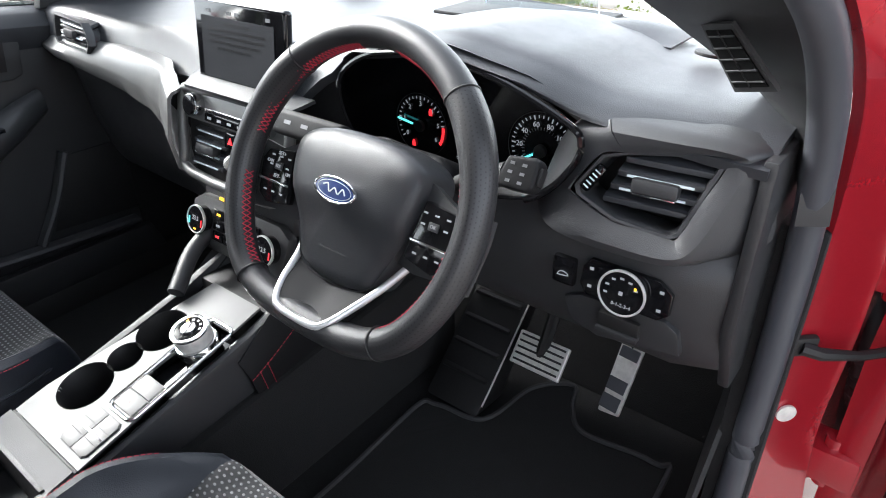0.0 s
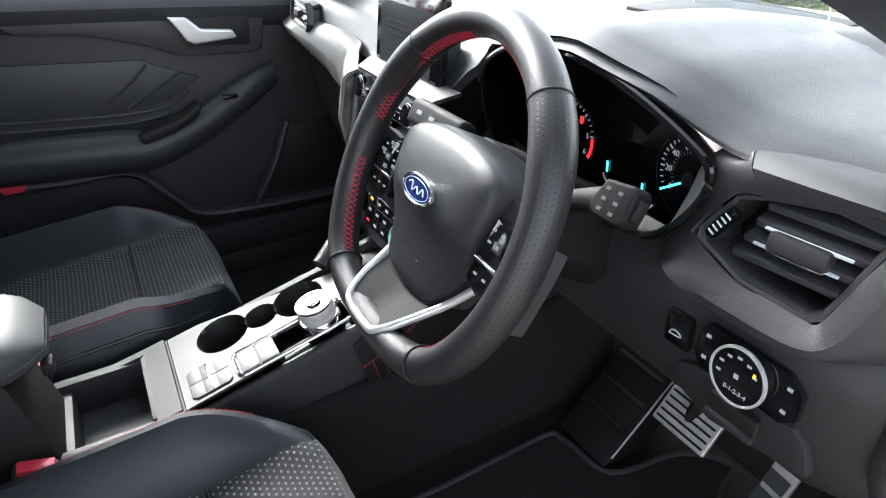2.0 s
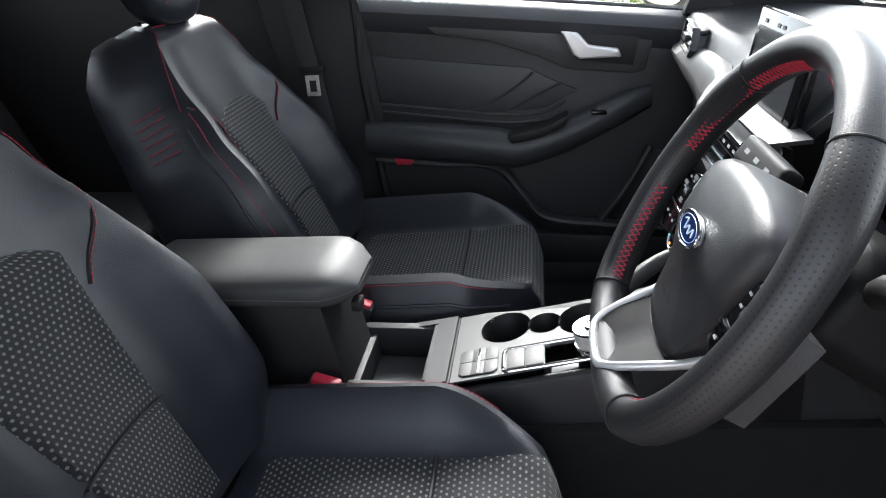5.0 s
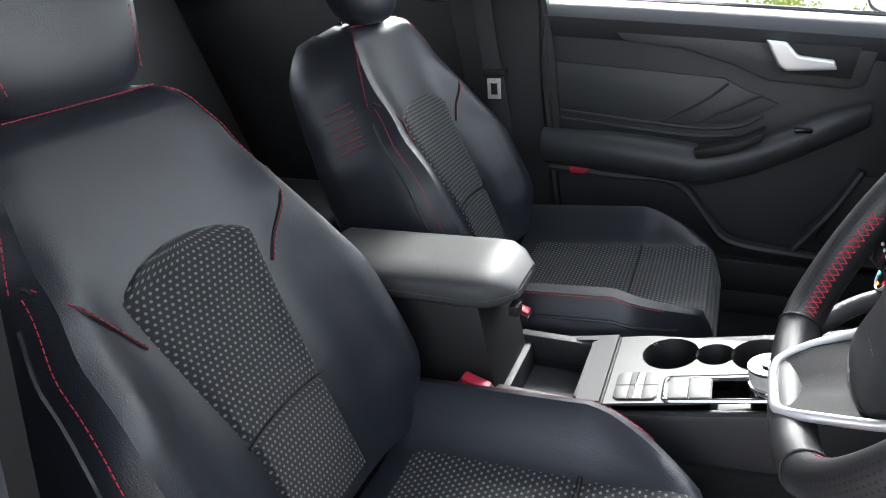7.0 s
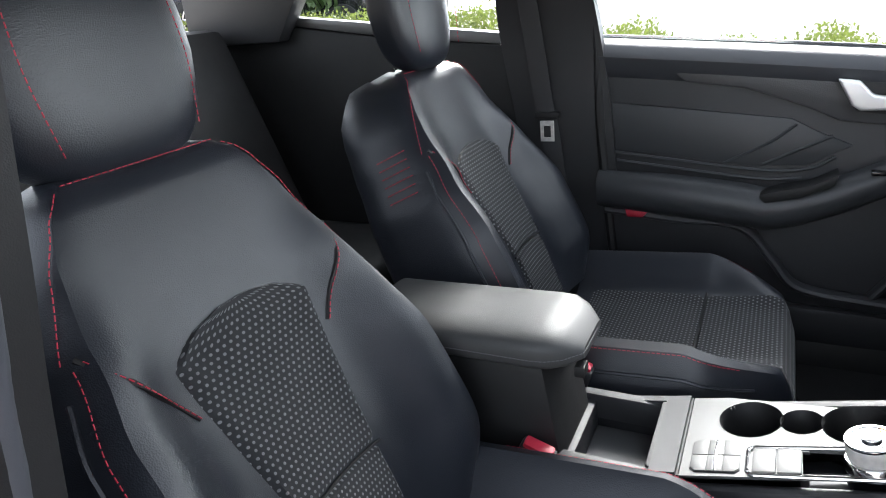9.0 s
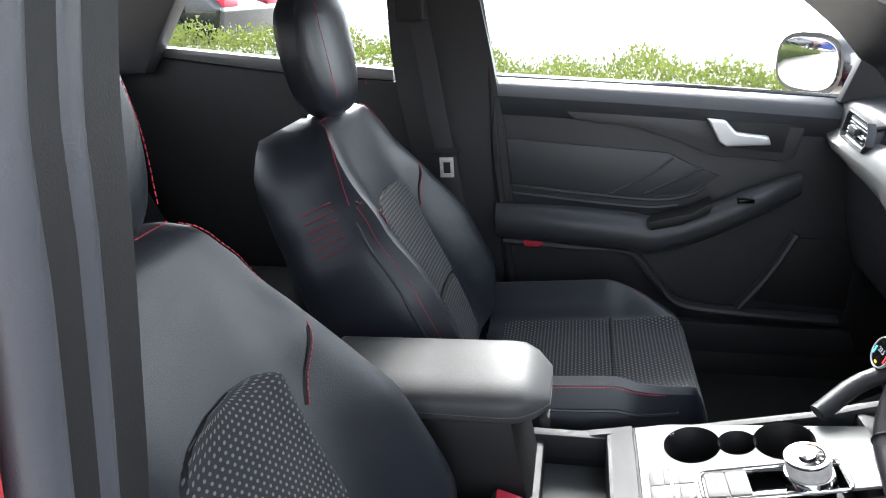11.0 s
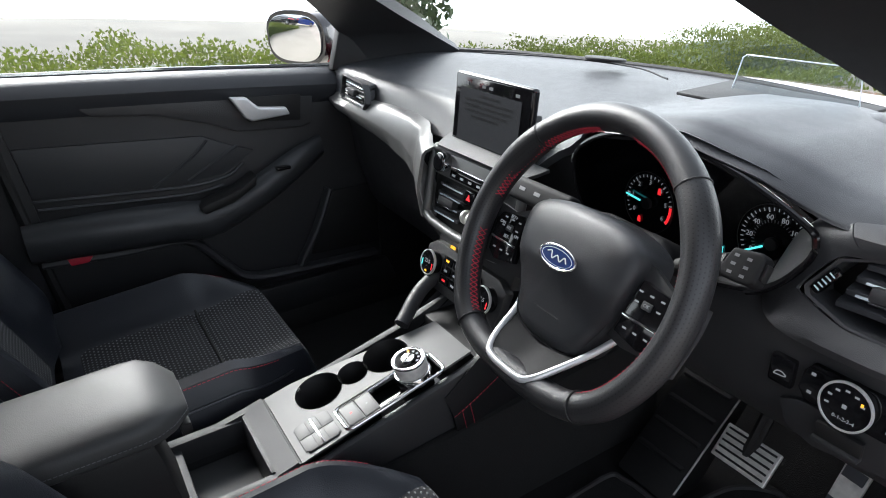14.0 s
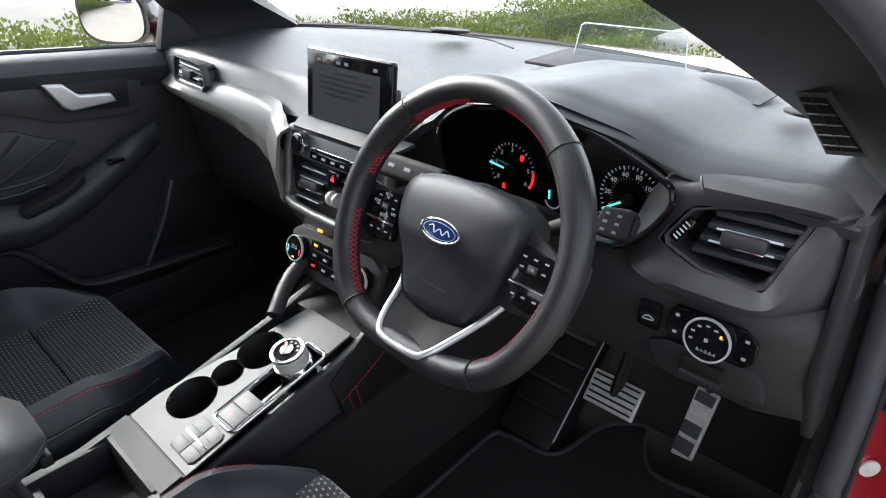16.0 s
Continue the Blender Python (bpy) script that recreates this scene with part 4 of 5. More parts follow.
# ---- driver's lower panel, switches, column ----
knee = thing("lower_dash_panel", "black knee panel with storage flap below the wheel", "dash panel")
kn = []
for k in range(13):
    x = 0.14 + 0.59 * k / 12
    y = 0.178 + 0.02 * max(0, (0.3 - x) / 0.2) + 0.02 * max(0, (x - 0.69) / 0.04)
    zb = 0.435
    kn.append([(x, y + 0.03, 0.60), (x, y + 0.004, 0.575), (x, y, 0.55), (x, y + 0.004, 0.48), (x, y + 0.012, zb + 0.02), (x, y + 0.025, zb), (x, y + 0.10, zb + 0.01), (x, 0.5, 0.46)])
# panel and flap take a darker plastic than the fascia, painting in their shade
part("panel", sheet(kn, 0.008), M_PLASTIC, knee)
part("storage_flap", prism([(0.553, 0.492), (0.575, 0.503), (0.675, 0.508), (0.690, 0.498), (0.697, 0.470), (0.600, 0.454), (0.565, 0.464)], 0.174, 0.186, "y", 0.003), M_PLASTIC, knee)
part("flap_grip", box(0.602, 0.652, 0.164, 0.172, 0.478, 0.498, 0.004), M_DARK, knee)
part("grip_lip", box(0.602, 0.652, 0.160, 0.172, 0.474, 0.480, 0.002), M_PLASTIC, knee)
part("end_cap", prism([(0.20, 0.70), (0.36, 0.70), (0.40, 0.40), (0.24, 0.40), (0.19, 0.50)], 0.728, 0.742, "x", 0.004), M_PLASTIC, knee)
bb = part("boot_button", box(0.538, 0.567, 0.168, 0.178, 0.512, 0.548, 0.004), M_GLOSS, knee)
part("boot_mark", tube(smooth_line([(0.546, 0.1665, 0.525), (0.549, 0.1665, 0.530), (0.555, 0.1665, 0.531), (0.560, 0.1665, 0.527), (0.546, 0.1665, 0.525)], 3), 0.0007, 5), M_WHITEINK, bb)

sw = thing("light_switch", "round headlamp switch with chrome ring and side buttons", "switch")
mw = facing(0.628, 0.172, 0.535, 84, 0)
part("plate", prism([(-0.052, 0.010), (-0.044, 0.022), (0.035, 0.022), (0.052, 0.010), (0.052, -0.014), (0.04, -0.024), (-0.044, -0.024), (-0.054, -0.012)], -0.004, 0.003, "z", 0.002, mw), M_GLOSS, sw)
part("knob", disc(0.026, 0.014, 40, 0.002, mw @ pose(0, -0.002, 0.006)), M_GLOSS, sw)
part("ring", ring(0.0250, 0.0275, 0.004, 48, mw @ pose(0, -0.002, 0.0118), 0.001), M_HANDLE, sw, "bright chrome ring")
for k in range(6):
    a = radians(30 + 32 * k)
    part("symbol", box(-0.0022, 0.0022, -0.0011, 0.0011, 0.0131, 0.0136, 0, mw @ pose(0.018 * math.cos(a), -0.002 + 0.018 * math.sin(a), 0)), M_WHITEINK, sw)
lettering("0-1-2-3-4", 0.006, mw @ pose(0.002, -0.016, 0.0133), M_WHITEINK, sw, "scale")
part("symbol", box(-0.0025, 0.002, -0.004, 0.0005, 0.0131, 0.0136, 0, mw), M_WHITEINK, sw)
part("lit_mark", box(0.0135, 0.0162, 0.007, 0.0105, 0.0131, 0.0138, 0.001, mw), M_AMBER, sw)
for x in (-0.041, 0.040):
    for z in (-0.012, 0.010):
        part("symbol", box(x - 0.0024, x + 0.0024, z - 0.0014, z + 0.002, 0.003, 0.0036, 0, mw), M_WHITEINK, sw)

col = thing("steering_column", "black steering column shroud with two stalks", "steering column")
MS = pose(0.365, 0.026, 0.650, 58, 0, 0)
part("shroud", prism([(-0.075, 0.035), (-0.05, 0.055), (0.05, 0.055), (0.075, 0.035), (0.078, -0.020), (0.045, -0.050), (-0.045, -0.050), (-0.078, -0.020)], -0.26, -0.075, "z", 0.016, MS, 3), M_STALK, col)
part("shroud_neck", disc(0.055, 0.05, 28, 0.004, MS @ pose(0, 0, -0.06)), M_DARK, col)
ls = part("stalk", box(-0.208, -0.085, 0.022, 0.056, -0.078, -0.054, 0.008, MS, 3), M_STALK, col, "indicator stalk")
for k in range(3):
    part("stalk_mark", box(-0.186 + 0.032 * k, -0.174 + 0.032 * k, 0.037, 0.042, -0.0538, -0.0532, 0, MS), M_WHITEINK, ls)
part("stalk_arm", tube([MS @ Vector(p) for p in ((-0.04, 0.02, -0.10), (-0.09, 0.035, -0.07), (-0.12, 0.04, -0.066))], 0.011, 10), M_DARK, col)
rs = part("stalk", prism([(0.146, 0.048), (0.152, 0.072), (0.182, 0.076), (0.187, 0.072), (0.188, 0.046), (0.182, 0.041), (0.152, 0.040)], -0.064, -0.042, "z", 0.005, MS, 3), M_STALK, col, "wiper stalk")
part("stalk_arm", tube([MS @ Vector(p) for p in ((0.05, 0.02, -0.11), (0.10, 0.04, -0.075), (0.15, 0.055, -0.058))], [0.012, 0.011, 0.013], 10), M_DARK, col)
part("stalk_switch", box(0.187, 0.191, 0.050, 0.068, -0.059, -0.047, 0.003, MS), M_DARK, rs)
for k in range(2):
    for j in range(3):
        part("stalk_mark", box(0.157 + 0.014 * k, 0.162 + 0.014 * k, 0.046 + 0.009 * j, 0.049 + 0.009 * j, -0.0418, -0.0412, 0, MS), M_DIMINK, rs)

# ---- steering wheel ----
MW = pose(0.3725, 0.0062, 0.643, 61.5, 0, -2)
MH = MW @ pose(0, 0.003, -0.019) @ Matrix.Scale(1.07, 4)
wheel = thing("steering_wheel", "flat-bottomed black leather steering wheel with red stitching", "steering wheel")


def rim_at(a, r=0.169):
    x, y = r * math.cos(a), r * math.sin(a)
    low = -0.100 * r / 0.169
    if y < low:
        d = low - y
        y = low - d + 5.4 * d * d
    return Vector((x, y, 0.0))


def rim_piece(a0, a1, n, material, name, fat=1.0, uvs=False):
    bm = bmesh.new()
    layer = bm.loops.layers.uv.new("UVMap")
    sides = 20
    rings = []
    for i in range(n + 1):
        a = radians(a0 + (a1 - a0) * i / n)
        c = rim_at(a)
        d = (rim_at(a + 0.01) - rim_at(a - 0.01)).normalized()
        out = Vector((d.y, -d.x, 0))
        grip = fat * (1 + 0.10 * math.exp(-((math.degrees(a) - 35) / 14) ** 2) + 0.10 * math.exp(-((math.degrees(a) - 145) / 14) ** 2))
        rings.append([bm.verts.new(MW @ (c + out * math.cos(6.28318 * k / sides) * 0.0165 * grip + Vector((0, 0, 1)) * math.sin(6.28318 * k / sides) * 0.0185 * grip)) for k in range(sides)])
    step = radians(a1 - a0) / n * 0.166
    for i in range(n):
        for k in range(sides):
            f = bm.faces.new((rings[i][k], rings[i + 1][k], rings[i + 1][(k + 1) % sides], rings[i][(k + 1) % sides]))
            for l, (u, v) in zip(f.loops, ((i, k), (i + 1, k), (i + 1, k + 1), (i, k + 1))):
                l[layer].uv = (u * step, v * 0.11 / sides)
    bm.faces.new(rings[0])
    bm.faces.new(rings[-1][::-1])
    return part(name, bm, material, wheel)


rim_piece(47.5, 132.5, 40, M_LEATHER2, "rim_top")
rim_piece(-52, 47, 50, M_PERF, "rim_side")
rim_piece(133, 232, 50, M_PERF, "rim_side")
rim_piece(232.5, 307.5, 36, M_LEATHER2, "rim_bottom")
for a in (47.2, 132.8, 232.2, -52.2):
    c = rim_at(radians(a))
    d = (rim_at(radians(a) + 0.01) - rim_at(radians(a) - 0.01)).normalized()
    out = Vector((d.y, -d.x, 0))
    pts = [MW @ (c + out * math.cos(6.28318 * k / 24) * 0.0172 + Vector((0, 0, 1)) * math.sin(6.28318 * k / 24) * 0.0192) for k in range(24)]
    part("rim_seam", tube(pts, 0.0012, 6, True), M_DARK, wheel)
for a0, a1 in ((133, 168), (186, 229), (12, 47), (-49, -6), (240, 262), (278, 300), (100, 133), (47, 80)):
    line = [MW @ (rim_at(radians(a0 + (a1 - a0) * k / 24), 0.1538) + Vector((0, 0, 0.0085))) for k in range(25)]
    line2 = [MW @ (rim_at(radians(a0 + (a1 - a0) * k / 24), 0.1512) + Vector((0, 0, -0.0020))) for k in range(25)]
    n = 18
    bm = bmesh.new()
    for k in range(n):
        w = k / n * 24
        i = int(w)
        p = line[i].lerp(line[min(24, i + 1)], w - i)
        w2 = min(23.99, w + 24 / n)
        j = int(w2)
        q = line2[j].lerp(line2[min(24, j + 1)], w2 - j)
        tube([p, q], 0.0006, 5, bm=bm)
        p2 = line[j].lerp(line[min(24, j + 1)], w2 - j)
        q2 = line2[i].lerp(line2[min(24, i + 1)], w - i)
        tube([p2, q2], 0.0006, 5, bm=bm)
    part("stitching", bm, M_THREAD, wheel, "red cross stitching")

# airbag pad: domed
pad_out = smooth_line([(-0.088, 0.028, 0), (-0.075, 0.046, 0), (-0.04, 0.056, 0), (0, 0.058, 0), (0.04, 0.056, 0), (0.075, 0.046, 0), (0.088, 0.028, 0), (0.082, -0.015, 0), (0.062, -0.065, 0), (0.048, -0.088, 0), (0.02, -0.096, 0), (-0.02, -0.096, 0), (-0.048, -0.088, 0), (-0.062, -0.065, 0), (-0.082, -0.015, 0)], 4, True)
rings = []
for sc, z in ((1.0, -0.04), (1.0, 0.0), (0.985, 0.009), (0.94, 0.0145), (0.8, 0.019), (0.55, 0.0225), (0.28, 0.024), (0.02, 0.0245)):
    rr = []
    for p in pad_out:
        q = Vector((p.x * sc, p.y * sc + (1 - sc) * -0.01, z))
        if q.y < -0.012 and sc < 0.99:
            q.z -= min(0.012, (-0.012 - q.y) * 0.35)
        rr.append(MH @ q)
    rings.append(rr + [rr[0]])
bm = sheet(rings)
bmesh.ops.remove_doubles(bm, verts=bm.verts[:], dist=1e-5)
part("airbag_pad", bm, M_PAD, wheel, "black domed airbag cover")
for s in (-1, 1):
    arm_top = [[MH @ Vector((s * x, y, z)) for x, y, z in row] for row in (
        ((0.06, 0.045, -0.006), (0.06, 0.0, -0.002), (0.06, -0.05, -0.012)),
        ((0.095, 0.030, -0.004), (0.10, -0.005, 0.0), (0.09, -0.055, -0.010)),
        ((0.125, 0.016, -0.004), (0.13, -0.012, 0.0), (0.12, -0.052, -0.008)),
        ((0.158, 0.020, 0.0), (0.160, -0.010, 0.002), (0.150, -0.056, -0.002)))]
    part("spoke", sheet([smooth_line(r, 4) for r in arm_top], 0.016 * s), M_PLASTIC, wheel)
    pod = [(s * 0.094, 0.018), (s * 0.135, 0.012), (s * 0.143, 0.0), (s * 0.136, -0.038), (s * 0.12, -0.046), (s * 0.086, -0.040)]
    pd = part("switch_pod", prism(pod, -0.004, 0.0075, "z", 0.003, MH), M_GLOSS, wheel)
    part("pod_strip", box(min(s * 0.089, s * 0.139), max(s * 0.089, s * 0.139), -0.0225, -0.0195, 0.0075, 0.0092, 0.0006, MH), M_CHROME, pd)
    for r in range(3):
        for k in range(3):
            x, y = s * (0.098 + 0.0135 * k), 0.007 - 0.0105 * r
            if r == 2:
                y = -0.032
            if r == 1 and k == 1:
                part("switch_key", box(x - 0.006, x + 0.006, y - 0.004, y + 0.004, 0.0075, 0.0095, 0.001, MH), M_PLASTIC, pd)
            else:
                part("switch_mark", box(x - 0.0024, x + 0.0024, y - 0.0009, y + 0.0009, 0.0076, 0.0081, 0, MH), M_WHITEINK, pd)
lettering("SET+", 0.0058, MH @ pose(-0.1115, 0.0105, 0.0079), M_WHITEINK, wheel)
lettering("RES", 0.0052, MH @ pose(-0.1115, -0.0035, 0.0097), M_WHITEINK, wheel)
lettering("SET-", 0.0058, MH @ pose(-0.1115, -0.0145, 0.0079), M_WHITEINK, wheel)
lettering("CAN", 0.005, MH @ pose(-0.128, -0.0005, 0.0079), M_WHITEINK, wheel)
lettering("LIM", 0.005, MH @ pose(-0.095, -0.0095, 0.0079), M_WHITEINK, wheel)
lettering("OK", 0.005, MH @ pose(0.1115, -0.0035, 0.0097), M_WHITEINK, wheel)
lettering("AIRBAG", 0.011, MH @ pose(0.0, -0.060, 0.0092, -14), M_DARK, wheel, thick=0.0002)
# badge, plain oval
ov = lambda a, b: [(a * math.cos(6.28318 * k / 40), b * math.sin(6.28318 * k / 40)) for k in range(40)]
mb = MH @ pose(0.0, -0.002, 0.0245, 0, 0, 0)
bd = part("badge", prism(ov(0.0285, 0.0122), 0.0, 0.004, "z", 0.001, mb), M_CHROME, wheel, "chrome-edged oval badge")
part("badge_field", prism(ov(0.0262, 0.0102), 0.004, 0.0052, "z", 0.0, mb), M_BLUE, bd, "plain deep blue oval")
part("badge_rim", tube([mb @ Vector((0.0278 * math.cos(6.28318 * k / 48), 0.0116 * math.sin(6.28318 * k / 48), 0.0046)) for k in range(48)], 0.0014, 8, True), M_CHROME, bd)
part("badge_line", tube([mb @ Vector((0.0235 * math.cos(6.28318 * k / 48), 0.0085 * math.sin(6.28318 * k / 48), 0.0053)) for k in range(48)], 0.0003, 5, True), M_EDGE, bd)
part("badge_stroke", tube([mb @ p for p in smooth_line([(-0.016, 0.002, 0.0054), (-0.010, 0.004, 0.0054), (-0.006, -0.003, 0.0054), (0.0, 0.002, 0.0054), (0.006, -0.003, 0.0054), (0.011, 0.003, 0.0054), (0.016, -0.002, 0.0054)], 5)], 0.0008, 5), M_EDGE, bd)
# lower twin spoke
vv = smooth_line([(-0.080, -0.056, -0.040), (-0.066, -0.084, -0.026), (-0.052, -0.114, 0.000), (-0.040, -0.132, 0.014), (-0.024, -0.139, 0.0185), (0.024, -0.139, 0.0185), (0.040, -0.132, 0.014), (0.052, -0.114, 0.000), (0.066, -0.084, -0.026), (0.080, -0.056, -0.040)], 5)
part("spoke_trim", tube([MW @ p for p in vv], 0.0044, 10), M_HANDLE, wheel, "satin silver spoke trim")
part("lower_spoke", sheet([[MW @ Vector((x * (1 - 0.42 * t), -0.050 - 0.084 * t, z - 0.012 * (1 - abs(x) / 0.074))) for x in (-0.074, -0.05, -0.025, 0, 0.025, 0.05, 0.074)] for t, z in ((0.45, -0.034), (0.6, -0.020), (0.8, -0.002), (1.0, 0.012))], 0.005), M_STALK, wheel)

# ---- pedals and footwell ----
brake = thing("brake_pedal", "worn steel brake pedal with rubber grip strips", "pedal")
mp = pose(0.392, 0.420, 0.155, 50, 0, 0)
part("plate", box(-0.052, 0.052, -0.032, 0.032, -0.008, 0.0, 0.008, mp, 3), M_STEEL, brake, "scuffed steel plate")
for k in range(5):
    part("grip", box(-0.046, 0.046, -0.025 + 0.012 * k, -0.021 + 0.012 * k, 0.0, 0.002, 0.001, mp), M_DARK, brake)
part("arm", tube([mp @ Vector((0, 0, -0.01)), (0.40, 0.47, 0.26), (0.40, 0.45, 0.40)], 0.012, 8), M_DARK, brake)
gas = thing("accelerator_pedal", "tall steel accelerator pedal with dark rubber pads", "pedal")
mg = pose(0.535, 0.452, 0.150, 58, 0, -6)
part("plate", prism([(-0.022, 0.066), (0.022, 0.066), (0.024, -0.060), (-0.016, -0.066)], -0.008, 0.0, "z", 0.004, mg), M_STEEL, gas)
for a, b in ((0.040, 0.060), (-0.022, 0.002), (-0.056, -0.030)):
    part("pad", box(-0.017, 0.018, a, b, 0.0, 0.003, 0.002, mg), M_RUBBER, gas)
part("arm", tube([mg @ Vector((0, 0.06, -0.01)), (0.54, 0.50, 0.30), (0.54, 0.47, 0.42)], 0.010, 8), M_DARK, gas)
mat_line = smooth_line([(0.19, -0.30, 0), (0.205, 0.04, 0), (0.200, 0.28, 0), (0.235, 0.315, 0), (0.33, 0.335, 0), (0.365, 0.45, 0), (0.43, 0.50, 0), (0.455, 0.45, 0), (0.50, 0.41, 0), (0.63, 0.42, 0), (0.66, 0.36, 0), (0.66, -0.30, 0)], 6)
mats = thing("floor_mat", "black carpet floor mat with stitched edge", "floor mat")
bm = bmesh.new()
vs = [bm.verts.new((p.x, p.y, 0.012 + max(0, p.y - 0.25) * 0.12)) for p in mat_line]
f = bm.faces.new(vs)
bmesh.ops.triangulate(bm, faces=[f])
part("mat_carpet", bm, M_CARPET, mats, smooth=False)
part("edge_binding", tube([(p.x, p.y, 0.014 + max(0, p.y - 0.25) * 0.12) for p in mat_line], 0.005, 6), M_BELT, mats)
part("footrest", prism([(0.33, 0.02), (0.36, 0.045), (0.60, 0.28), (0.62, 0.26), (0.42, 0.01)], 0.19, 0.315, "x", 0.008), M_DARK, body, "ribbed rubber footrest")
for k in range(6):
    part("footrest_rib", box(0.20, 0.305, 0.375 + 0.038 * k, 0.385 + 0.038 * k, 0.066 + 0.037 * k, 0.074 + 0.037 * k, 0.002), M_DARK, body)
part("footrest_edge", tube([(0.318, 0.345, 0.04), (0.318, 0.60, 0.285)], 0.002, 6), M_STEEL, body)
part("kick_panel", sheet([[(0.735, 0.10, 0.06), (0.735, 0.3, 0.3), (0.735, 0.36, 0.5)], [(0.70, 0.45, 0.03), (0.70, 0.5, 0.3), (0.71, 0.5, 0.5)], [(0.69, 0.65, 0.03), (0.69, 0.65, 0.3), (0.69, 0.65, 0.5)]], 0.006), M_DARK, body)

# ---- centre console ----
con = thing("centre_console", "centre console with brushed grey top and cupholders", "centre console")
CX = 0.015
SL = math.degrees(math.atan2(0.058, 0.251))
MC = pose(CX, -0.258, 0.273, SL, 0, 0)
W2 = 0.092
top_out = [(-W2, 0.0), (W2 + 0.002, 0.0), (W2 - 0.006, 0.30), (W2 - 0.03, 0.33), (-W2 + 0.05, 0.30), (-W2 + 0.03, 0.262)]
cups = [(-0.036, 0.082, 0.0415), (-0.030, 0.146, 0.027), (-0.024, 0.210, 0.0415)]
RECESS = (0.028, 0.086, 0.075, 0.285)


def inside_cup(x, y, grow=0.0):
    return any((x - a) ** 2 + (y - b) ** 2 < (r + grow) ** 2 for a, b, r in cups)


# top plate: a fine grid without the cupholders and the selector recess, edges pulled onto the circles
bm = bmesh.new()
nx, ny = 46, 82
grid = {}
for i in range(nx + 1):
    for j in range(ny + 1):
        v = j / ny
        y = 0.322 * v
        xl, xr = -W2 + (0.055 * max(0, (y - 0.05) / 0.27) if y > 0.05 else 0), W2 - 0.01 * v
        x = xl + (xr - xl) * i / nx
        for a, b, r in cups:
            d = math.hypot(x - a, y - b)
            if r - 0.0028 < d < r + 0.0028:
                x, y = a + (x - a) * r / d, b + (y - b) * r / d
        grid[i, j] = Vector((x, y, 0.0))
made = {}
for i in range(nx):
    for j in range(ny):
        q = [grid[i, j], grid[i + 1, j], grid[i + 1, j + 1], grid[i, j + 1]]
        c = sum(q, Vector()) / 4
        if inside_cup(c.x, c.y, -0.0005) or (RECESS[0] + 0.006 < c.x < RECESS[1] - 0.006 and 0.145 < c.y < 0.262):
            continue
        vs = []
        for key in ((i, j), (i + 1, j), (i + 1, j + 1), (i, j + 1)):
            if key not in made:
                made[key] = bm.verts.new(grid[key])
            vs.append(made[key])
        bm.faces.new(vs)
bm.normal_update()
bmesh.ops.solidify(bm, geom=bm.faces[:], thickness=-0.004)
bm.transform(MC @ Matrix.Translation((0, 0, -max(v.co.z for v in bm.verts))))
part("top_plate", bm, M_TRIM, con, "brushed grey console plate")
for a, b, r in cups:
    rows = [[MC @ Vector((a + rr * math.cos(6.28318 * k / 36), b + rr * math.sin(6.28318 * k / 36), z)) for k in range(37)] for rr, z in ((r, 0.0015), (r - 0.002, -0.002), (r - 0.004, -0.06), (0.002, -0.06))]
    part("cupholder", sheet(rows), M_DARK, con, "deep black cupholder")
part("trim_joint", box(-W2, W2, -0.004, -0.001, -0.006, 0.0005, 0.0, MC), M_DARK, con)
# body sides
side_z = lambda y: 0.273 + (y + 0.258) * 0.231
prof = [(-0.72, 0.0), (-0.72, 0.26), (-0.43, 0.235), (-0.258, side_z(-0.258) - 0.012), (0.02, side_z(0.02) - 0.012), (0.12, 0.36), (0.2, 0.40), (0.5, 0.40), (0.5, 0.0)]
for s in (-1, 1):
    part("console_side", prism(prof, CX + s * (W2 - 0.006), CX + s * (W2 + 0.012), "x", 0.008), M_PLASTIC, con)
    part("side_step", prism([(-0.60, 0.0), (-0.60, 0.17), (0.0, 0.225), (0.5, 0.26), (0.5, 0.0)], CX + s * (W2 + 0.010), CX + s * (W2 + 0.032), "x", 0.01), M_CARPET, con)
part("front_fill", box(CX - W2, CX + W2, 0.06, 0.3, 0.05, 0.335, 0.01), M_DARK, con)
for s in (-1, 1):
    bol = []
    for k in range(15):
        t = k / 14
        y = -0.01 + 0.22 * t
        z = 0.275 + 0.125 * t ** 1.15
        bol.append([(CX + s * (W2 + 0.008), y + 0.03, 0.12 + 0.1 * t), (CX + s * (W2 + 0.018), y + 0.015, z - 0.06), (CX + s * (W2 + 0.022), y + 0.004, z - 0.012), (CX + s * (W2 + 0.012), y, z + 0.012 + 0.018 * math.sin(3.14 * t)), (CX + s * (W2 - 0.008), y, z + 0.006)])
    kb = part("knee_bolster", sheet(bol, 0.006), M_STALK, con, "leather knee pad with red stitching")
    stitches([Vector(r[2]) + Vector((s * 0.008, 0, -0.002)) for r in bol], M_THREAD, kb)
    stitches([Vector(bol[1][i]) + Vector((s * 0.008, 0, 0)) for i in (2, 1, 0)], M_THREAD, kb)
    stitches([Vector(bol[2][i]) + Vector((s * 0.008, 0, 0)) for i in (2, 1, 0)], M_THREAD, kb)
part("console_rail", tube(smooth_line([(CX - W2 + 0.03, 0.0, 0.345), (CX - W2 - 0.005, 0.07, 0.385), (CX - W2 - 0.01, 0.16, 0.415), (CX - W2, 0.24, 0.42)], 6), 0.014, 10), M_PLASTIC, con)
# storage tray
TY0, TY1 = -0.405, -0.300
tr = pose(CX, 0, 0)
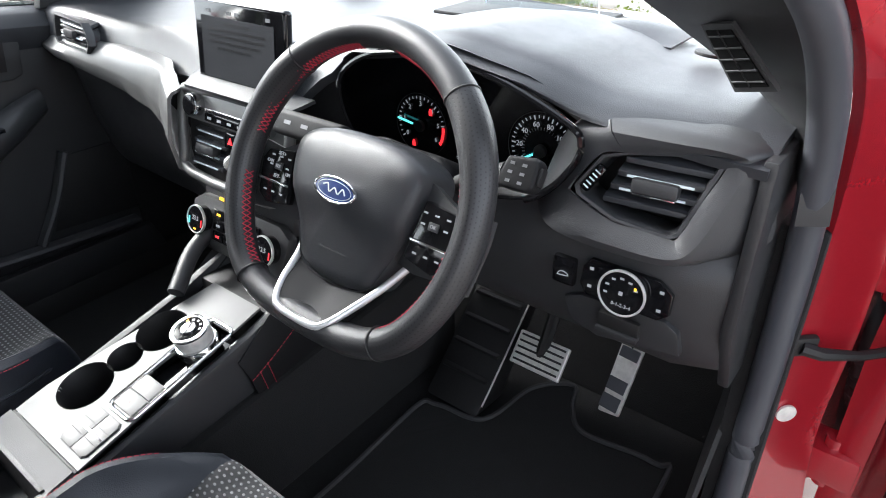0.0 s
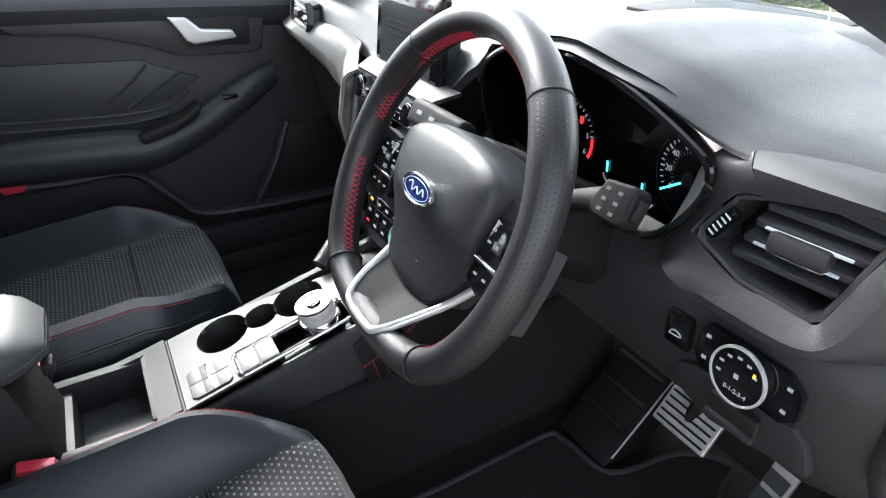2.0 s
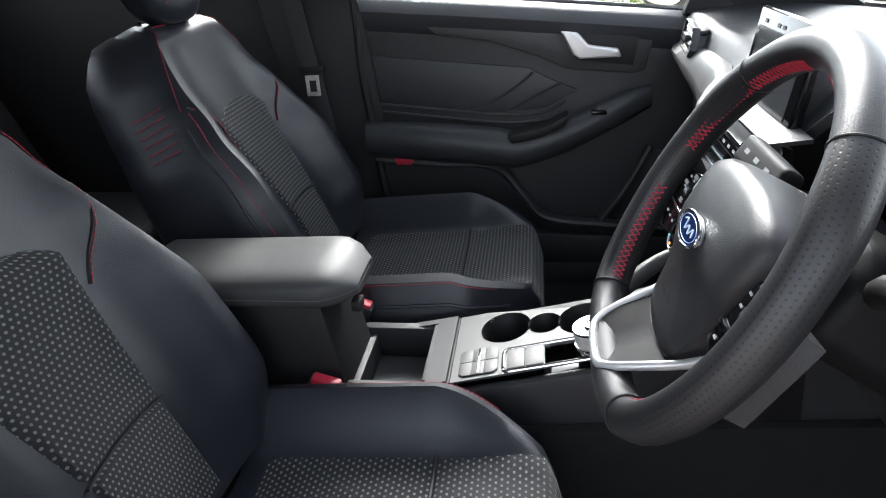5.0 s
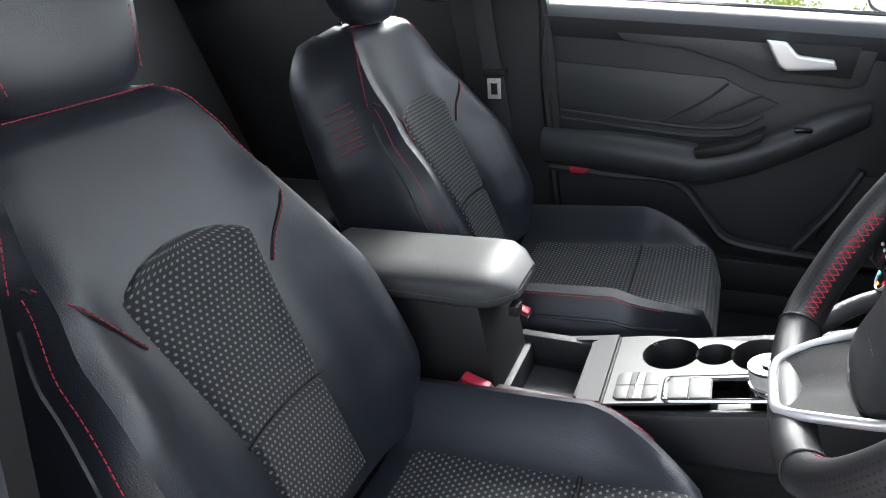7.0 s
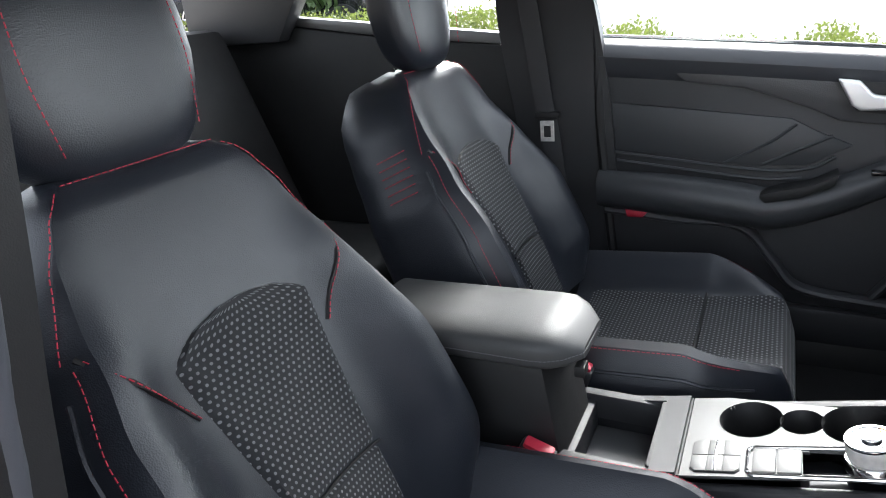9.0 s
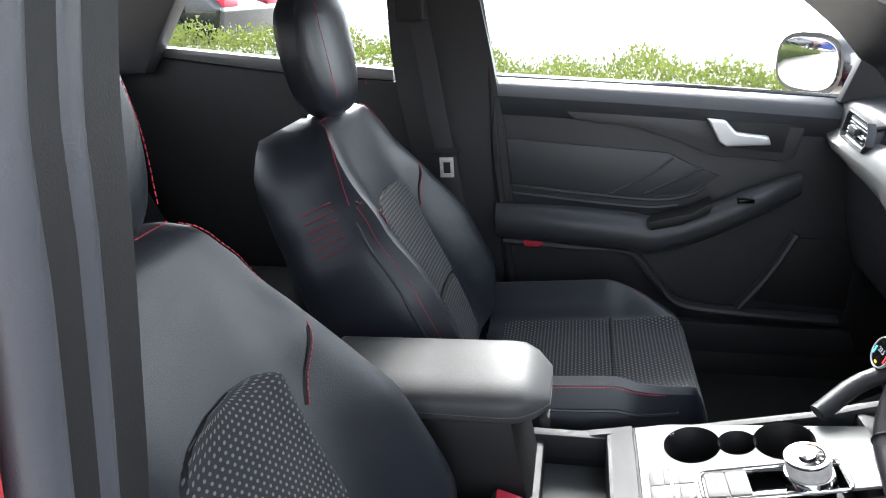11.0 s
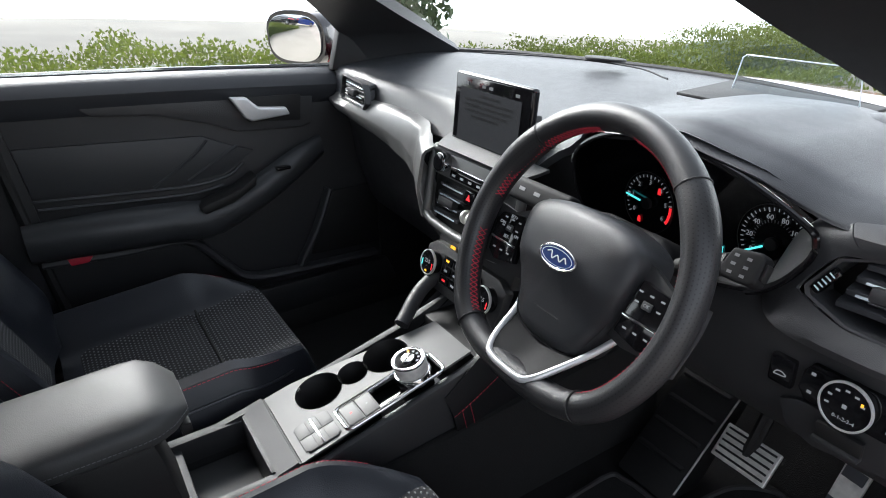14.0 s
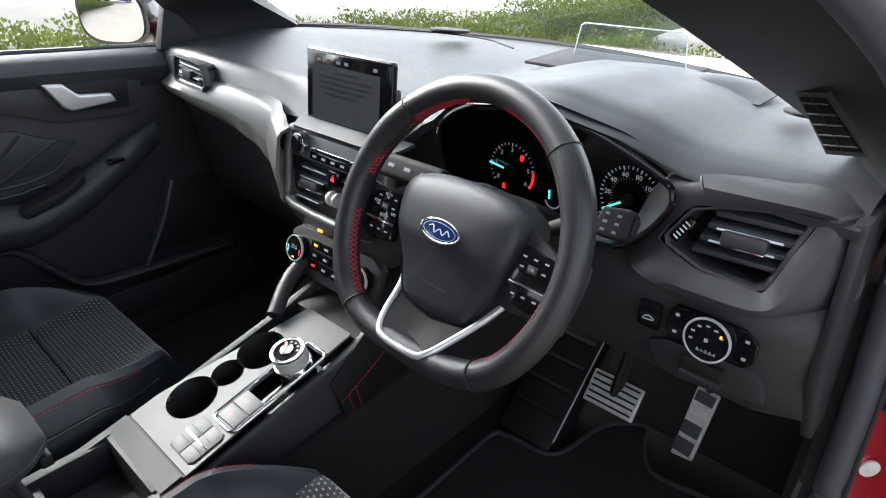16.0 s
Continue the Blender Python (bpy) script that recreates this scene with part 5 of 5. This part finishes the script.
part("tray_floor", box(-0.075, 0.078, TY0, TY1, 0.195, 0.201, 0.002, tr), M_TRAY, con, "rubber-lined open tray")
part("tray_frame", join(box(-W2, -0.072, -0.43, -0.259, 0.215, 0.262, 0.006, tr @ pose(0, -0.0, 0.0, 0)), box(0.074, W2, -0.43, -0.259, 0.215, 0.262, 0.006, tr), box(-0.08, 0.08, TY1 - 0.004, -0.262, 0.175, 0.268, 0.006, tr), box(-0.08, 0.08, -0.43, TY0, 0.175, 0.25, 0.004, tr)), M_PLASTIC, con)
rows = [[(CX + x, y, z) for x in (-W2, W2)] for y, z in ((-0.262, 0.271), (-0.296, 0.263))]
part("tray_bridge", sheet(rows, 0.006), M_TRAY, con)
for s in (-1, 1):
    part("tray_rail", sheet([[(CX + s * W2, y, 0.271 + (y + 0.262) * 0.2), (CX + s * (W2 - 0.014), y, 0.271 + (y + 0.262) * 0.2)] for y in (-0.262, -0.3, -0.36, -0.43)], 0.005), M_PLASTIC, con)
# rotary selector
sel = part("selector_recess", box(RECESS[0], RECESS[1], 0.14, 0.268, -0.022, -0.018, 0.002, MC), M_GLOSS, con)
bez = [Vector((cx + 0.011 * math.cos(math.radians(a0 + 15 * k)), cy + 0.011 * math.sin(math.radians(a0 + 15 * k)), 0.001)) for cx, cy, a0 in ((0.076, 0.256, 0), (0.039, 0.256, 90), (0.041, 0.093, 180), (0.076, 0.093, 270)) for k in range(7)]
part("bezel", tube([MC @ p for p in bez], 0.0028, 8, True), M_CHROME, con, "bright chrome bezel")
mk = MC @ pose(0.055, 0.222, 0.0)
kn2 = part("selector_base", disc(0.034, 0.016, 44, 0.004, mk @ pose(0, 0, 0.003), 0.031), M_CHROME, con, "chrome rotary gear selector")
part("selector_grip", disc(0.0285, 0.022, 48, 0.003, mk @ pose(0, 0, 0.022)), M_STEEL, kn2, "ribbed metal grip")
part("selector_rim", ring(0.0225, 0.0285, 0.004, 48, mk @ pose(0, 0, 0.034), 0.001), M_CHROME, kn2)
part("selector_face", disc(0.0225, 0.003, 40, 0.0, mk @ pose(0, 0, 0.0335)), M_GLOSS, kn2)
part("selector_boss", disc(0.011, 0.005, 32, 0.001, mk @ pose(0, 0, 0.036)), M_CHROME, kn2)
for k in range(5):
    part("selector_mark", box(-0.002, 0.002, 0.0155, 0.0195, 0.0351, 0.0356, 0, mk @ pose(0, 0, 0, 0, 0, 60 - 30 * k)), M_AMBER if k == 0 else M_WHITEINK, kn2)
for k in range(2):
    bt = part("parking_button", box(0.035, 0.082, 0.088 + 0.029 * k, 0.1155 + 0.029 * k, -0.002, 0.0035, 0.002, MC), M_TRIM, con)
    part("button_mark", box(0.0565, 0.0595, 0.100 + 0.029 * k, 0.103 + 0.029 * k, 0.0035, 0.0039, 0, MC), M_WHITEINK if k else M_REDLAMP, bt)
qq = part("button_pad", prism([(0.022, 0.012), (0.078, 0.012), (0.084, 0.018), (0.084, 0.068), (0.078, 0.074), (0.022, 0.074), (0.016, 0.068), (0.016, 0.018)], -0.001, 0.0012, "z", 0.0004, MC), M_PLASTIC, con, "mode button pad with a bright middle stripe")
for i in range(3):
    for j in range(2):
        x0, x1, y0, y1 = 0.0172 + 0.0335 * j, 0.0493 + 0.0335 * j, 0.0132 + 0.0201 * i, 0.0327 + 0.0201 * i
        c = 0.006
        outer = {(0, 0): [(x0 + c, y0), (x1, y0), (x1, y1), (x0, y1), (x0, y0 + c)], (0, 1): [(x0, y0), (x1 - c, y0), (x1, y0 + c), (x1, y1), (x0, y1)],
                 (2, 0): [(x0, y0), (x1, y0), (x1, y1), (x0 + c, y1), (x0, y1 - c)], (2, 1): [(x0, y0), (x1, y0), (x1, y1 - c), (x1 - c, y1), (x0, y1)]}.get((i, j), [(x0, y0), (x1, y0), (x1, y1), (x0, y1)])
        part("mode_button", prism(outer, 0.0008, 0.0026, "z", 0.0004, MC), M_TRIM, qq)
part("pad_stripe", box(0.018, 0.082, 0.0415, 0.0445, 0.002, 0.0031, 0.0003, MC), M_CHROME, qq)

# armrest box
ar = thing("armrest_box", "padded leather armrest lid over the storage box", "armrest")
part("box_body", prism([(-0.70, 0.10), (-0.70, 0.40), (-0.44, 0.40), (-0.425, 0.30), (-0.405, 0.19), (-0.405, 0.10)], -0.055, 0.105, "x", 0.012), M_DARK, ar)
lid = []
for k in range(17):
    y = -0.735 + 0.345 * k / 16
    t = k / 16
    hw = 0.090 * (1 - 0.45 * max(0, (t - 0.80) / 0.20) ** 2.6)
    zt = 0.452 - 0.010 * (1 - t) - 0.028 * max(0, (t - 0.85) / 0.15) ** 2
    zb = 0.392 + 0.012 * max(0, (t - 0.85) / 0.15) ** 2
    r = []
    for a in range(44):
        th = 6.28318 * a / 44
        cx, cz = math.cos(th), math.sin(th)
        r.append((0.028 + hw * math.copysign(abs(cx) ** 0.55, cx), y, (zt + zb) / 2 + (zt - zb) / 2 * math.copysign(abs(cz) ** 0.65, cz)))
    lid.append(r)
bm = bmesh.new()
V = [[bm.verts.new(p) for p in r] for r in lid]
for i in range(16):
    for a in range(44):
        bm.faces.new((V[i][a], V[i][(a + 1) % 44], V[i + 1][(a + 1) % 44], V[i + 1][a]))
bm.faces.new(V[0])
bm.faces.new(V[-1][::-1])
part("lid", bm, M_ARMREST, ar, "padded black leather lid, colour lightened for window light")
seam = [(0.028 + (0.0912 * (1 - 0.45 * max(0, (k / 16 - 0.80) / 0.20) ** 2.6)), -0.735 + 0.345 * k / 16, 0.418) for k in range(17)] + [(0.028 + 0.03, -0.389, 0.418), (0.0, -0.389, 0.418)]
stitches(seam, M_GREYTHREAD, ar, "seam_stitching", 0.004, 0.002)
part("lid_catch", box(0.05, 0.075, -0.405, -0.39, 0.375, 0.392, 0.003), M_DARK, ar)

# ---- seats ----
UH = Vector((0, -0.12, 0.993))
FH = Vector((0, 0.993, 0.12))
U = Vector((0, -0.423, 0.906))
F = Vector((0, 0.906, 0.423))
WID = [(0, (0.205,)), (0.1, (0.235,)), (0.2, (0.247,)), (0.38, (0.245,)), (0.55, (0.228,)), (0.7, (0.200,)), (0.83, (0.176,)), (0.91, (0.152,)), (0.97, (0.118,)), (1.0, (0.092,))]
BUL = [(0, (0.4,)), (0.15, (1.0,)), (0.42, (1.0,)), (0.62, (0.55,)), (0.8, (0.15,)), (1, (0.0,))]


def seat(xc, dy, label, mirror_side, head=0.118, cdy=-0.02, lean=0.012):
    st = thing("car_seat", label, "car seat", "front seats")
    P0 = Vector((xc, -0.504 + dy, 0.240))

    def back(s, v, lift=0.0):
        w = lerp_table(v, WID)[0]
        b = lerp_table(v, BUL)[0]
        d = 0.066 * b * math.exp(-((abs(s) - 0.82) / 0.24) ** 2) - 0.038 * max(0.0, (abs(s) - 0.84) / 0.16) ** 2
        d += 0.012 * (1 - s * s) * math.exp(-((v - 0.25) / 0.2) ** 2) - 0.05 * max(0.0, (v - 0.93) / 0.07) ** 2
        return P0 + Vector((s * w, 0, 0)) + U * (0.592 * v) + F * (d + lift)

    bm = bmesh.new()
    rings = []
    for i in range(33):
        v = i / 32
        w = lerp_table(v, WID)[0]
        th = 0.168 - 0.015 * v - 0.02 * max(0, (v - 0.9) / 0.1)
        r = [back(-1 + 2 * k / 28, v) for k in range(29)]
        for s, tt in ((1.0, 0.6), (0.985, 0.85), (0.9, 1.0), (0.5, 1.03), (0, 1.04), (-0.5, 1.03), (-0.9, 1.0), (-0.985, 0.85), (-1.0, 0.6)):
            r.append(P0 + Vector((s * (w + 0.004 + 0.022 * tt * v), 0, 0)) + U * (0.592 * v) - F * (th * tt))
        rings.append([bm.verts.new(p) for p in r])
    n = len(rings[0])
    for a, b in zip(rings, rings[1:]):
        for k in range(n):
            bm.faces.new((a[k], a[(k + 1) % n], b[(k + 1) % n], b[k]))
    bm.faces.new(rings[0][::-1])
    bm.faces.new(rings[-1])
    bk = part("backrest", bm, M_LEATHER, st, "black leather backrest")

    def half(v):
        return (0.074 + 0.034 * min(1.0, max(0.0, (v - 0.25) / 0.35))) * min(1.0, max(0.0, (0.672 - v) / 0.055)) ** 0.4

    fold = 0.275
    for v0, v1 in ((0.03, fold - 0.004), (fold + 0.004, 0.671)):
        rows = []
        for i in range(29):
            v = v0 + (v1 - v0) * i / 28
            rim = -0.005 if (i == 28 and v1 < 0.5) or (i == 0 and v0 > 0.2) else 0.0
            row = []
            for k in range(17):
                a = -1 + k / 8
                vb = v - 0.012 * a * a * max(0.0, 1 - abs(v - fold) / 0.15)
                row.append(back(a * half(v) / lerp_table(vb, WID)[0], vb, (0.0055 if 0 < k < 16 else -0.003) + rim))
            rows.append(row)
        part("fabric_panel", sheet(rows, uv=(0.0130, (v1 - v0) * 0.592 / 28)), M_FABRIC, bk, "woven dark fabric with pale dots")
    cross = [back(0.076 * a / 0.245, fold - 0.012 * a * a, 0.0035) for a in [-1 + 0.125 * k for k in range(17)]]
    part("crease", tube(cross, 0.0022, 6), M_DARK, bk)
    for s in (-1, 1):
        inner_seam = smooth_line([back(s * 0.47, 0.530, 0.004), back(s * 0.56, 0.575, 0.004), back(s * 0.74, 0.640, 0.003), back(s * 0.91, 0.715, 0.003)], 8)
        stitches(inner_seam, M_THREAD, bk)
        part("seam_groove", tube([p - F * 0.0045 for p in inner_seam], 0.0034, 6), M_DARK, bk)
        outer = [back(s * 0.93, v, 0.0025) for v in [0.70 - 0.02 * k for k in range(30)]]
        stitches(outer, M_THREAD, bk)
        part("piping", tube([back(s * 0.965, v, 0.002) for v in [0.06 + 0.02 * k for k in range(31)]], 0.0032, 6), M_LEATHER, bk)
        topl = [back(s * (0.95 - 0.10 * (v - 0.715) / 0.25), v, 0.0025) for v in [0.715 + 0.0245 * k for k in range(11)]]
        stitches(topl, M_THREAD, bk)
        # stitched ribs on the flank
        for k in range(6):
            v = 0.62 + 0.026 * k
            w = lerp_table(v, WID)[0]
            base = P0 + U * (0.592 * v)
            rib = [base + Vector((s * (w + (0.004 + 0.0132 * v) * (0.022 + 0.016 * j) / 0.096), 0, 0)) - F * (0.022 + 0.016 * j) for j in range(5)]
            rib = [p + Vector((s * 0.0045, 0, 0)) for p in rib]
            stitches(rib, M_THREAD, bk, "rib_stitching", r=0.001)
    stitches([back(s, 0.965, 0.0025) for s in [-0.85 + 0.085 * k for k in range(21)]], M_THREAD, bk)
    # headrest
    hc = P0 + U * (0.592 + 0.092) + F * lean
    hp = P0 + U * (0.592 + 0.104) - F * 0.05
    bm = bmesh.new()
    bmesh.ops.create_icosphere(bm, subdivisions=4, radius=1)
    for v in bm.verts:
        x, y, z = v.co
        x, y, z = [math.copysign(abs(c) ** 0.62, c) for c in (x, y, z)]
        v.co = hc + Vector((x * head * (1 - 0.16 * max(0, -z)), 0, 0)) + FH * (y * 0.044 + 0.012 * (1 - x * x)) + UH * (z * 0.118)
    hr = part("headrest", bm, M_LEATHER, st, "black leather head restraint")
    for s in (-1, 1):
        stitches(smooth_line([hc + Vector((s * 0.085, 0, 0)) + FH * 0.0545 + UH * (-0.08), hc + Vector((s * 0.095, 0, 0)) + FH * 0.056, hc + Vector((s * 0.09, 0, 0)) + FH * 0.052 + UH * 0.085], 6), M_THREAD, hr)
        part("headrest_post", tube([hp + Vector((s * 0.06, 0, 0)) - U * 0.16, hp + Vector((s * 0.06, 0, 0)) - U * 0.1], 0.007, 8), M_DARK, st)
        part("post_collar", disc(0.016, 0.012, 20, 0.002, Matrix.Translation(hp + Vector((s * 0.06, 0, 0)) - U * 0.125 + F * 0.01) @ pose(0, 0, 0, 25)), M_PLASTIC, st)

    # cushion
    def cush(s, q, lift=0.0):
        w = 0.258 - 0.105 * max(0.0, (q - 0.66) / 0.34) ** 1.5
        y = -0.535 + cdy + 0.445 * q
        z = 0.222 + 0.028 * q
        bolster = 0.080 * math.exp(-((abs(s) - 0.80) / 0.19) ** 2) * min(1, max(0.0, (0.97 - q) / 0.36)) ** 0.8
        z += bolster - 0.075 * max(0.0, (abs(s) - 0.84) / 0.16) ** 2 - 0.07 * max(0.0, (q - 0.93) / 0.07) ** 2
        return Vector((xc + s * w, y, z + lift))

    bm = bmesh.new()
    rings = []
    for i in range(31):
        q = i / 30
        r = [cush(-1 + 2 * k / 28, q) for k in range(29)]
        w = r[-1].x - xc
        r += [Vector((xc + w * f, r[0].y - 0.02 * (i == 30), 0.10)) for f in (1.0, 0.5, 0, -0.5, -1.0)]
        rings.append([bm.verts.new(p) for p in r])
    n = len(rings[0])
    for a, b in zip(rings, rings[1:]):
        for k in range(n):
            bm.faces.new((a[k], a[(k + 1) % n], b[(k + 1) % n], b[k]))
    bm.faces.new(rings[0][::-1])
    bm.faces.new(rings[-1])
    cu = part("cushion", bm, M_LEATHER, st, "black leather seat cushion")
    for q0, q1 in ((0.08, 0.612), (0.619, 0.995)):
        rows = []
        for i in range(15):
            q = q0 + (q1 - q0) * i / 14
            hw = min(0.93, 0.141 / (0.258 - 0.105 * max(0.0, (q - 0.66) / 0.34) ** 1.5))
            edge = -0.004 if i in (0,) or (i == 14 and q1 < 0.9) else 0.0
            rows.append([cush(hw * (-1 + 2 * k / 18), q, 0.0045 + edge + (0 if 0 < k < 18 else -0.006)) for k in range(19)])
        part("fabric_panel", sheet(rows, uv=(0.0157, (q1 - q0) * 0.445 / 14)), M_FABRIC, cu, "woven dark fabric with pale dots")
    part("crease", tube([cush(0.53 * a, 0.6155, 0.0035) for a in [-1 + 0.1 * k for k in range(21)]], 0.003, 6), M_DARK, cu)
    for s in (-1, 1):
        stitches([cush(s * 0.87, 0.12 + 0.03 * k, 0.0025) for k in range(24)], M_THREAD, cu)
        part("piping", tube([cush(s * 0.925, 0.1 + 0.03 * k, 0.001) for k in range(26)], 0.003, 6), M_LEATHER, cu)
    part("base", box(xc - 0.22, xc + 0.22, -0.60 + cdy, -0.12 + cdy, 0.03, 0.13, 0.02), M_DARK, st)
    part("recline_hinge", box(xc + mirror_side * 0.20 - 0.02, xc + mirror_side * 0.20 + 0.02, -0.56 + cdy, -0.47 + cdy, 0.16, 0.25, 0.015), M_PLASTIC, st)
    bx = xc + mirror_side * 0.252
    bkp = pose(bx, -0.452 + cdy * 0.2, 0.255, -18, 0, 0)
    part("buckle_stalk", box(-0.012, 0.012, -0.02, 0.02, -0.12, 0.0, 0.005, bkp), M_DARK, st)
    part("buckle", box(-0.014, 0.014, -0.026, 0.026, -0.02, 0.026, 0.005, bkp), M_PLASTIC, st)
    part("release_button", box(-0.011, 0.011, -0.022, 0.022, 0.022, 0.032, 0.004, bkp), M_REDPLASTIC, st, "red buckle release button")
    return st


seat(0.375, -0.03, "black leather driver's seat with dotted fabric centre", -1, 0.140, 0.0, -0.02)
seat(-0.362, -0.065, "black leather passenger seat with dotted fabric centre", 1)

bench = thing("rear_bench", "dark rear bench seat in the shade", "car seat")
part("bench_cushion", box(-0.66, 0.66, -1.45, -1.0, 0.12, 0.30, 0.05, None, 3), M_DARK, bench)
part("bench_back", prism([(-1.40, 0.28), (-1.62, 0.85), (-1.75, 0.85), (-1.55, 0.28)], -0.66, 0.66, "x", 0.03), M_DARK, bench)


# ---- driver's doorway: seals, red frame, open door ----
dw = thing("door_frame", "red painted door frame with double rubber seal", "car body")
seal = [(0.62, -0.14, 1.045), (0.685, -0.02, 0.965), (0.742, 0.13, 0.86), (0.762, 0.22, 0.76), (0.768, 0.275, 0.62), (0.770, 0.285, 0.45), (0.768, 0.29, 0.25), (0.768, 0.27, 0.12), (0.768, 0.15, 0.07), (0.765, -0.2, 0.06), (0.760, -0.42, 0.07), (0.750, -0.50, 0.14), (0.742, -0.515, 0.4), (0.735, -0.515, 0.65), (0.729, -0.495, 0.84), (0.725, -0.47, 0.96), (0.69, -0.45, 1.03), (0.64, -0.36, 1.065)]
part("rubber_seal", tube(smooth_line(seal[:11], 8), 0.017, 12), M_RUBBER, dw, "grey-black rubber door seal")
post = [(0.700, -0.560, 0.05), (0.688, -0.565, 0.4), (0.658, -0.560, 0.65), (0.645, -0.546, 0.77), (0.635, -0.532, 0.88), (0.628, -0.525, 0.95), (0.600, -0.515, 1.06)]


post = [(x, y - 0.008, z) for x, y, z in post]


def beside(line, dx, dy):
    return [(x + dx, y + dy, z) for x, y, z in line]


part("rubber_seal", tube(smooth_line(beside(post, 0.026, -0.007), 8), 0.0105, 12), M_RUBBER, dw, "inner rubber door seal")
part("rubber_seal", tube(smooth_line(beside(post, 0.066, 0.004), 8), 0.0115, 12), M_RUBBER, dw, "outer rubber door seal")
part("pillar_trim", slab(post, beside(post, 0.03, -0.22), 1, 0.01), M_PLASTIC, dw)
part("pillar_web", slab(beside(post, 0.0, -0.004), beside(post, 0.10, -0.006), 1, 0.006), M_DARK, dw)
part("rear_frame", slab(beside(post, 0.078, 0.0), beside(post, 0.15, -0.05), 1, 0.01), M_RED, dw, "red painted rear edge of the doorway")
# hinge pillar in red, from the roof line down
hin = [(0.66, -0.10, 1.05), (0.715, 0.0, 0.975), (0.765, 0.14, 0.865), (0.787, 0.235, 0.76), (0.790, 0.295, 0.62), (0.788, 0.31, 0.45), (0.786, 0.31, 0.25), (0.786, 0.30, 0.05)]
hout = [(0.70, -0.06, 1.05), (0.76, 0.06, 0.985), (0.80, 0.22, 0.87), (0.825, 0.33, 0.76), (0.836, 0.375, 0.62), (0.842, 0.39, 0.45), (0.838, 0.39, 0.25), (0.86, 0.40, 0.05)]
part("hinge_pillar", slab(hin, hout, 1, -0.012), M_RED, dw, "glossy red hinge pillar")
part("pillar_outer", slab(hout, [(x + 0.02, y + 0.25, z - 0.02) for x, y, z in hout], 1, -0.01), M_RED, dw)
part("body_plug", disc(0.013, 0.004, 28, 0.001, Matrix.Translation((0.800, 0.325, 0.330)) @ pose(0, 0, 0, 90, 0, 42)), M_STEEL, dw, "grey metal plug")
part("wing_edge", box(0.83, 0.92, 0.62, 1.2, 0.1, 0.66, 0.02), M_RED, dw)
chk = thing("check_strap", "black door check strap bolted to the pillar", "door check")
part("bracket", box(-0.016, 0.016, -0.013, 0.013, -0.002, 0.008, 0.003, Matrix.Translation((0.793, 0.315, 0.445)) @ pose(0, 0, 0, 90, 0, 42)), M_DARK, chk)
part("bolt", disc(0.006, 0.006, 6, 0.0, Matrix.Translation((0.788, 0.305, 0.447)) @ pose(0, 0, 0, 90, 0, 42)), M_STEEL, chk)
part("arm", tube([(0.795, 0.308, 0.445), (0.815, 0.315, 0.440), (0.85, 0.36, 0.425), (0.93, 0.47, 0.41)], [0.009, 0.008, 0.006, 0.007], 8), M_DARK, chk)
od = thing("driver_door", "open red driver's door hinged forward", "car door")
MD = pose(0.885, 0.46, 0.0, 0, 0, -12)
part("shell", prism([(0.0, 0.06), (0.0, 0.70), (0.06, 0.75), (1.0, 0.76), (1.02, 0.06)], 0.0, 0.05, "y", 0.015, MD), M_RED, od)
part("inner_edge", prism([(-0.015, 0.10), (-0.02, 0.40), (-0.012, 0.68), (0.03, 0.70), (0.03, 0.10)], -0.05, 0.0, "y", 0.012, MD), M_RED, od)
part("door_trim", prism([(0.06, 0.10), (0.06, 0.70), (0.98, 0.72), (0.98, 0.10)], -0.07, -0.005, "y", 0.02, MD), M_PLASTIC, od)
for z in (0.52, 0.20):
    part("hinge", join(box(0.83, 0.90, 0.40, 0.46, z - 0.03, z + 0.03, 0.01), disc(0.014, 0.09, 16, 0.003, pose(0.862, 0.425, z))), M_RED, od)
bel = smooth_line([(0.84, 0.50, 0.46), (0.86, 0.46, 0.40), (0.865, 0.44, 0.34), (0.875, 0.45, 0.29), (0.90, 0.47, 0.27)], 8)
part("cable_bellows", tube(bel, [0.017 + 0.003 * (k % 2) for k in range(len(bel))], 12), M_DARK, od, "ribbed black cable sleeve")
# no real part: dark box that stands for the shade in the hinge gap
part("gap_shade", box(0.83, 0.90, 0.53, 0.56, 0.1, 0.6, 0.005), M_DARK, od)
# quarter vent on the windscreen pillar
qv = thing("pillar_vent", "small black louvred vent at the windscreen pillar's foot", "air vent")
Q = [Vector(p) for p in ((0.648, 0.222, 0.807), (0.682, 0.188, 0.818), (0.724, 0.200, 0.768), (0.680, 0.250, 0.747))]


def on_quad(u, w, lift=0.0):
    return Q[0].lerp(Q[1], u).lerp(Q[3].lerp(Q[2], u), w) + Vector((-0.48, -0.67, -0.57)) * lift


def patch(a, b, c, d, lift):
    return sheet([[on_quad(a + (b - a) * i / 4, c + (d - c) * j / 4, lift) for i in range(5)] for j in range(5)], 0.004)


part("frame", patch(-0.05, 1.05, -0.04, 1.04, 0.0), M_DARK, qv)
# no hole here: a near-black sheet paints the shade inside the vent
part("opening", patch(0.06, 0.94, 0.05, 0.95, 0.0012), M_VENTSHADE, qv)
for k in range(5):
    part("louvre", tube([on_quad(0.06, 0.14 + 0.18 * k, 0.0052), on_quad(0.94, 0.14 + 0.18 * k, 0.0052)], 0.0011, 6), M_DARK, qv)
part("louvre", tube([on_quad(0.5, 0.05, 0.0052), on_quad(0.5, 0.95, 0.0052)], 0.0011, 6), M_DARK, qv)
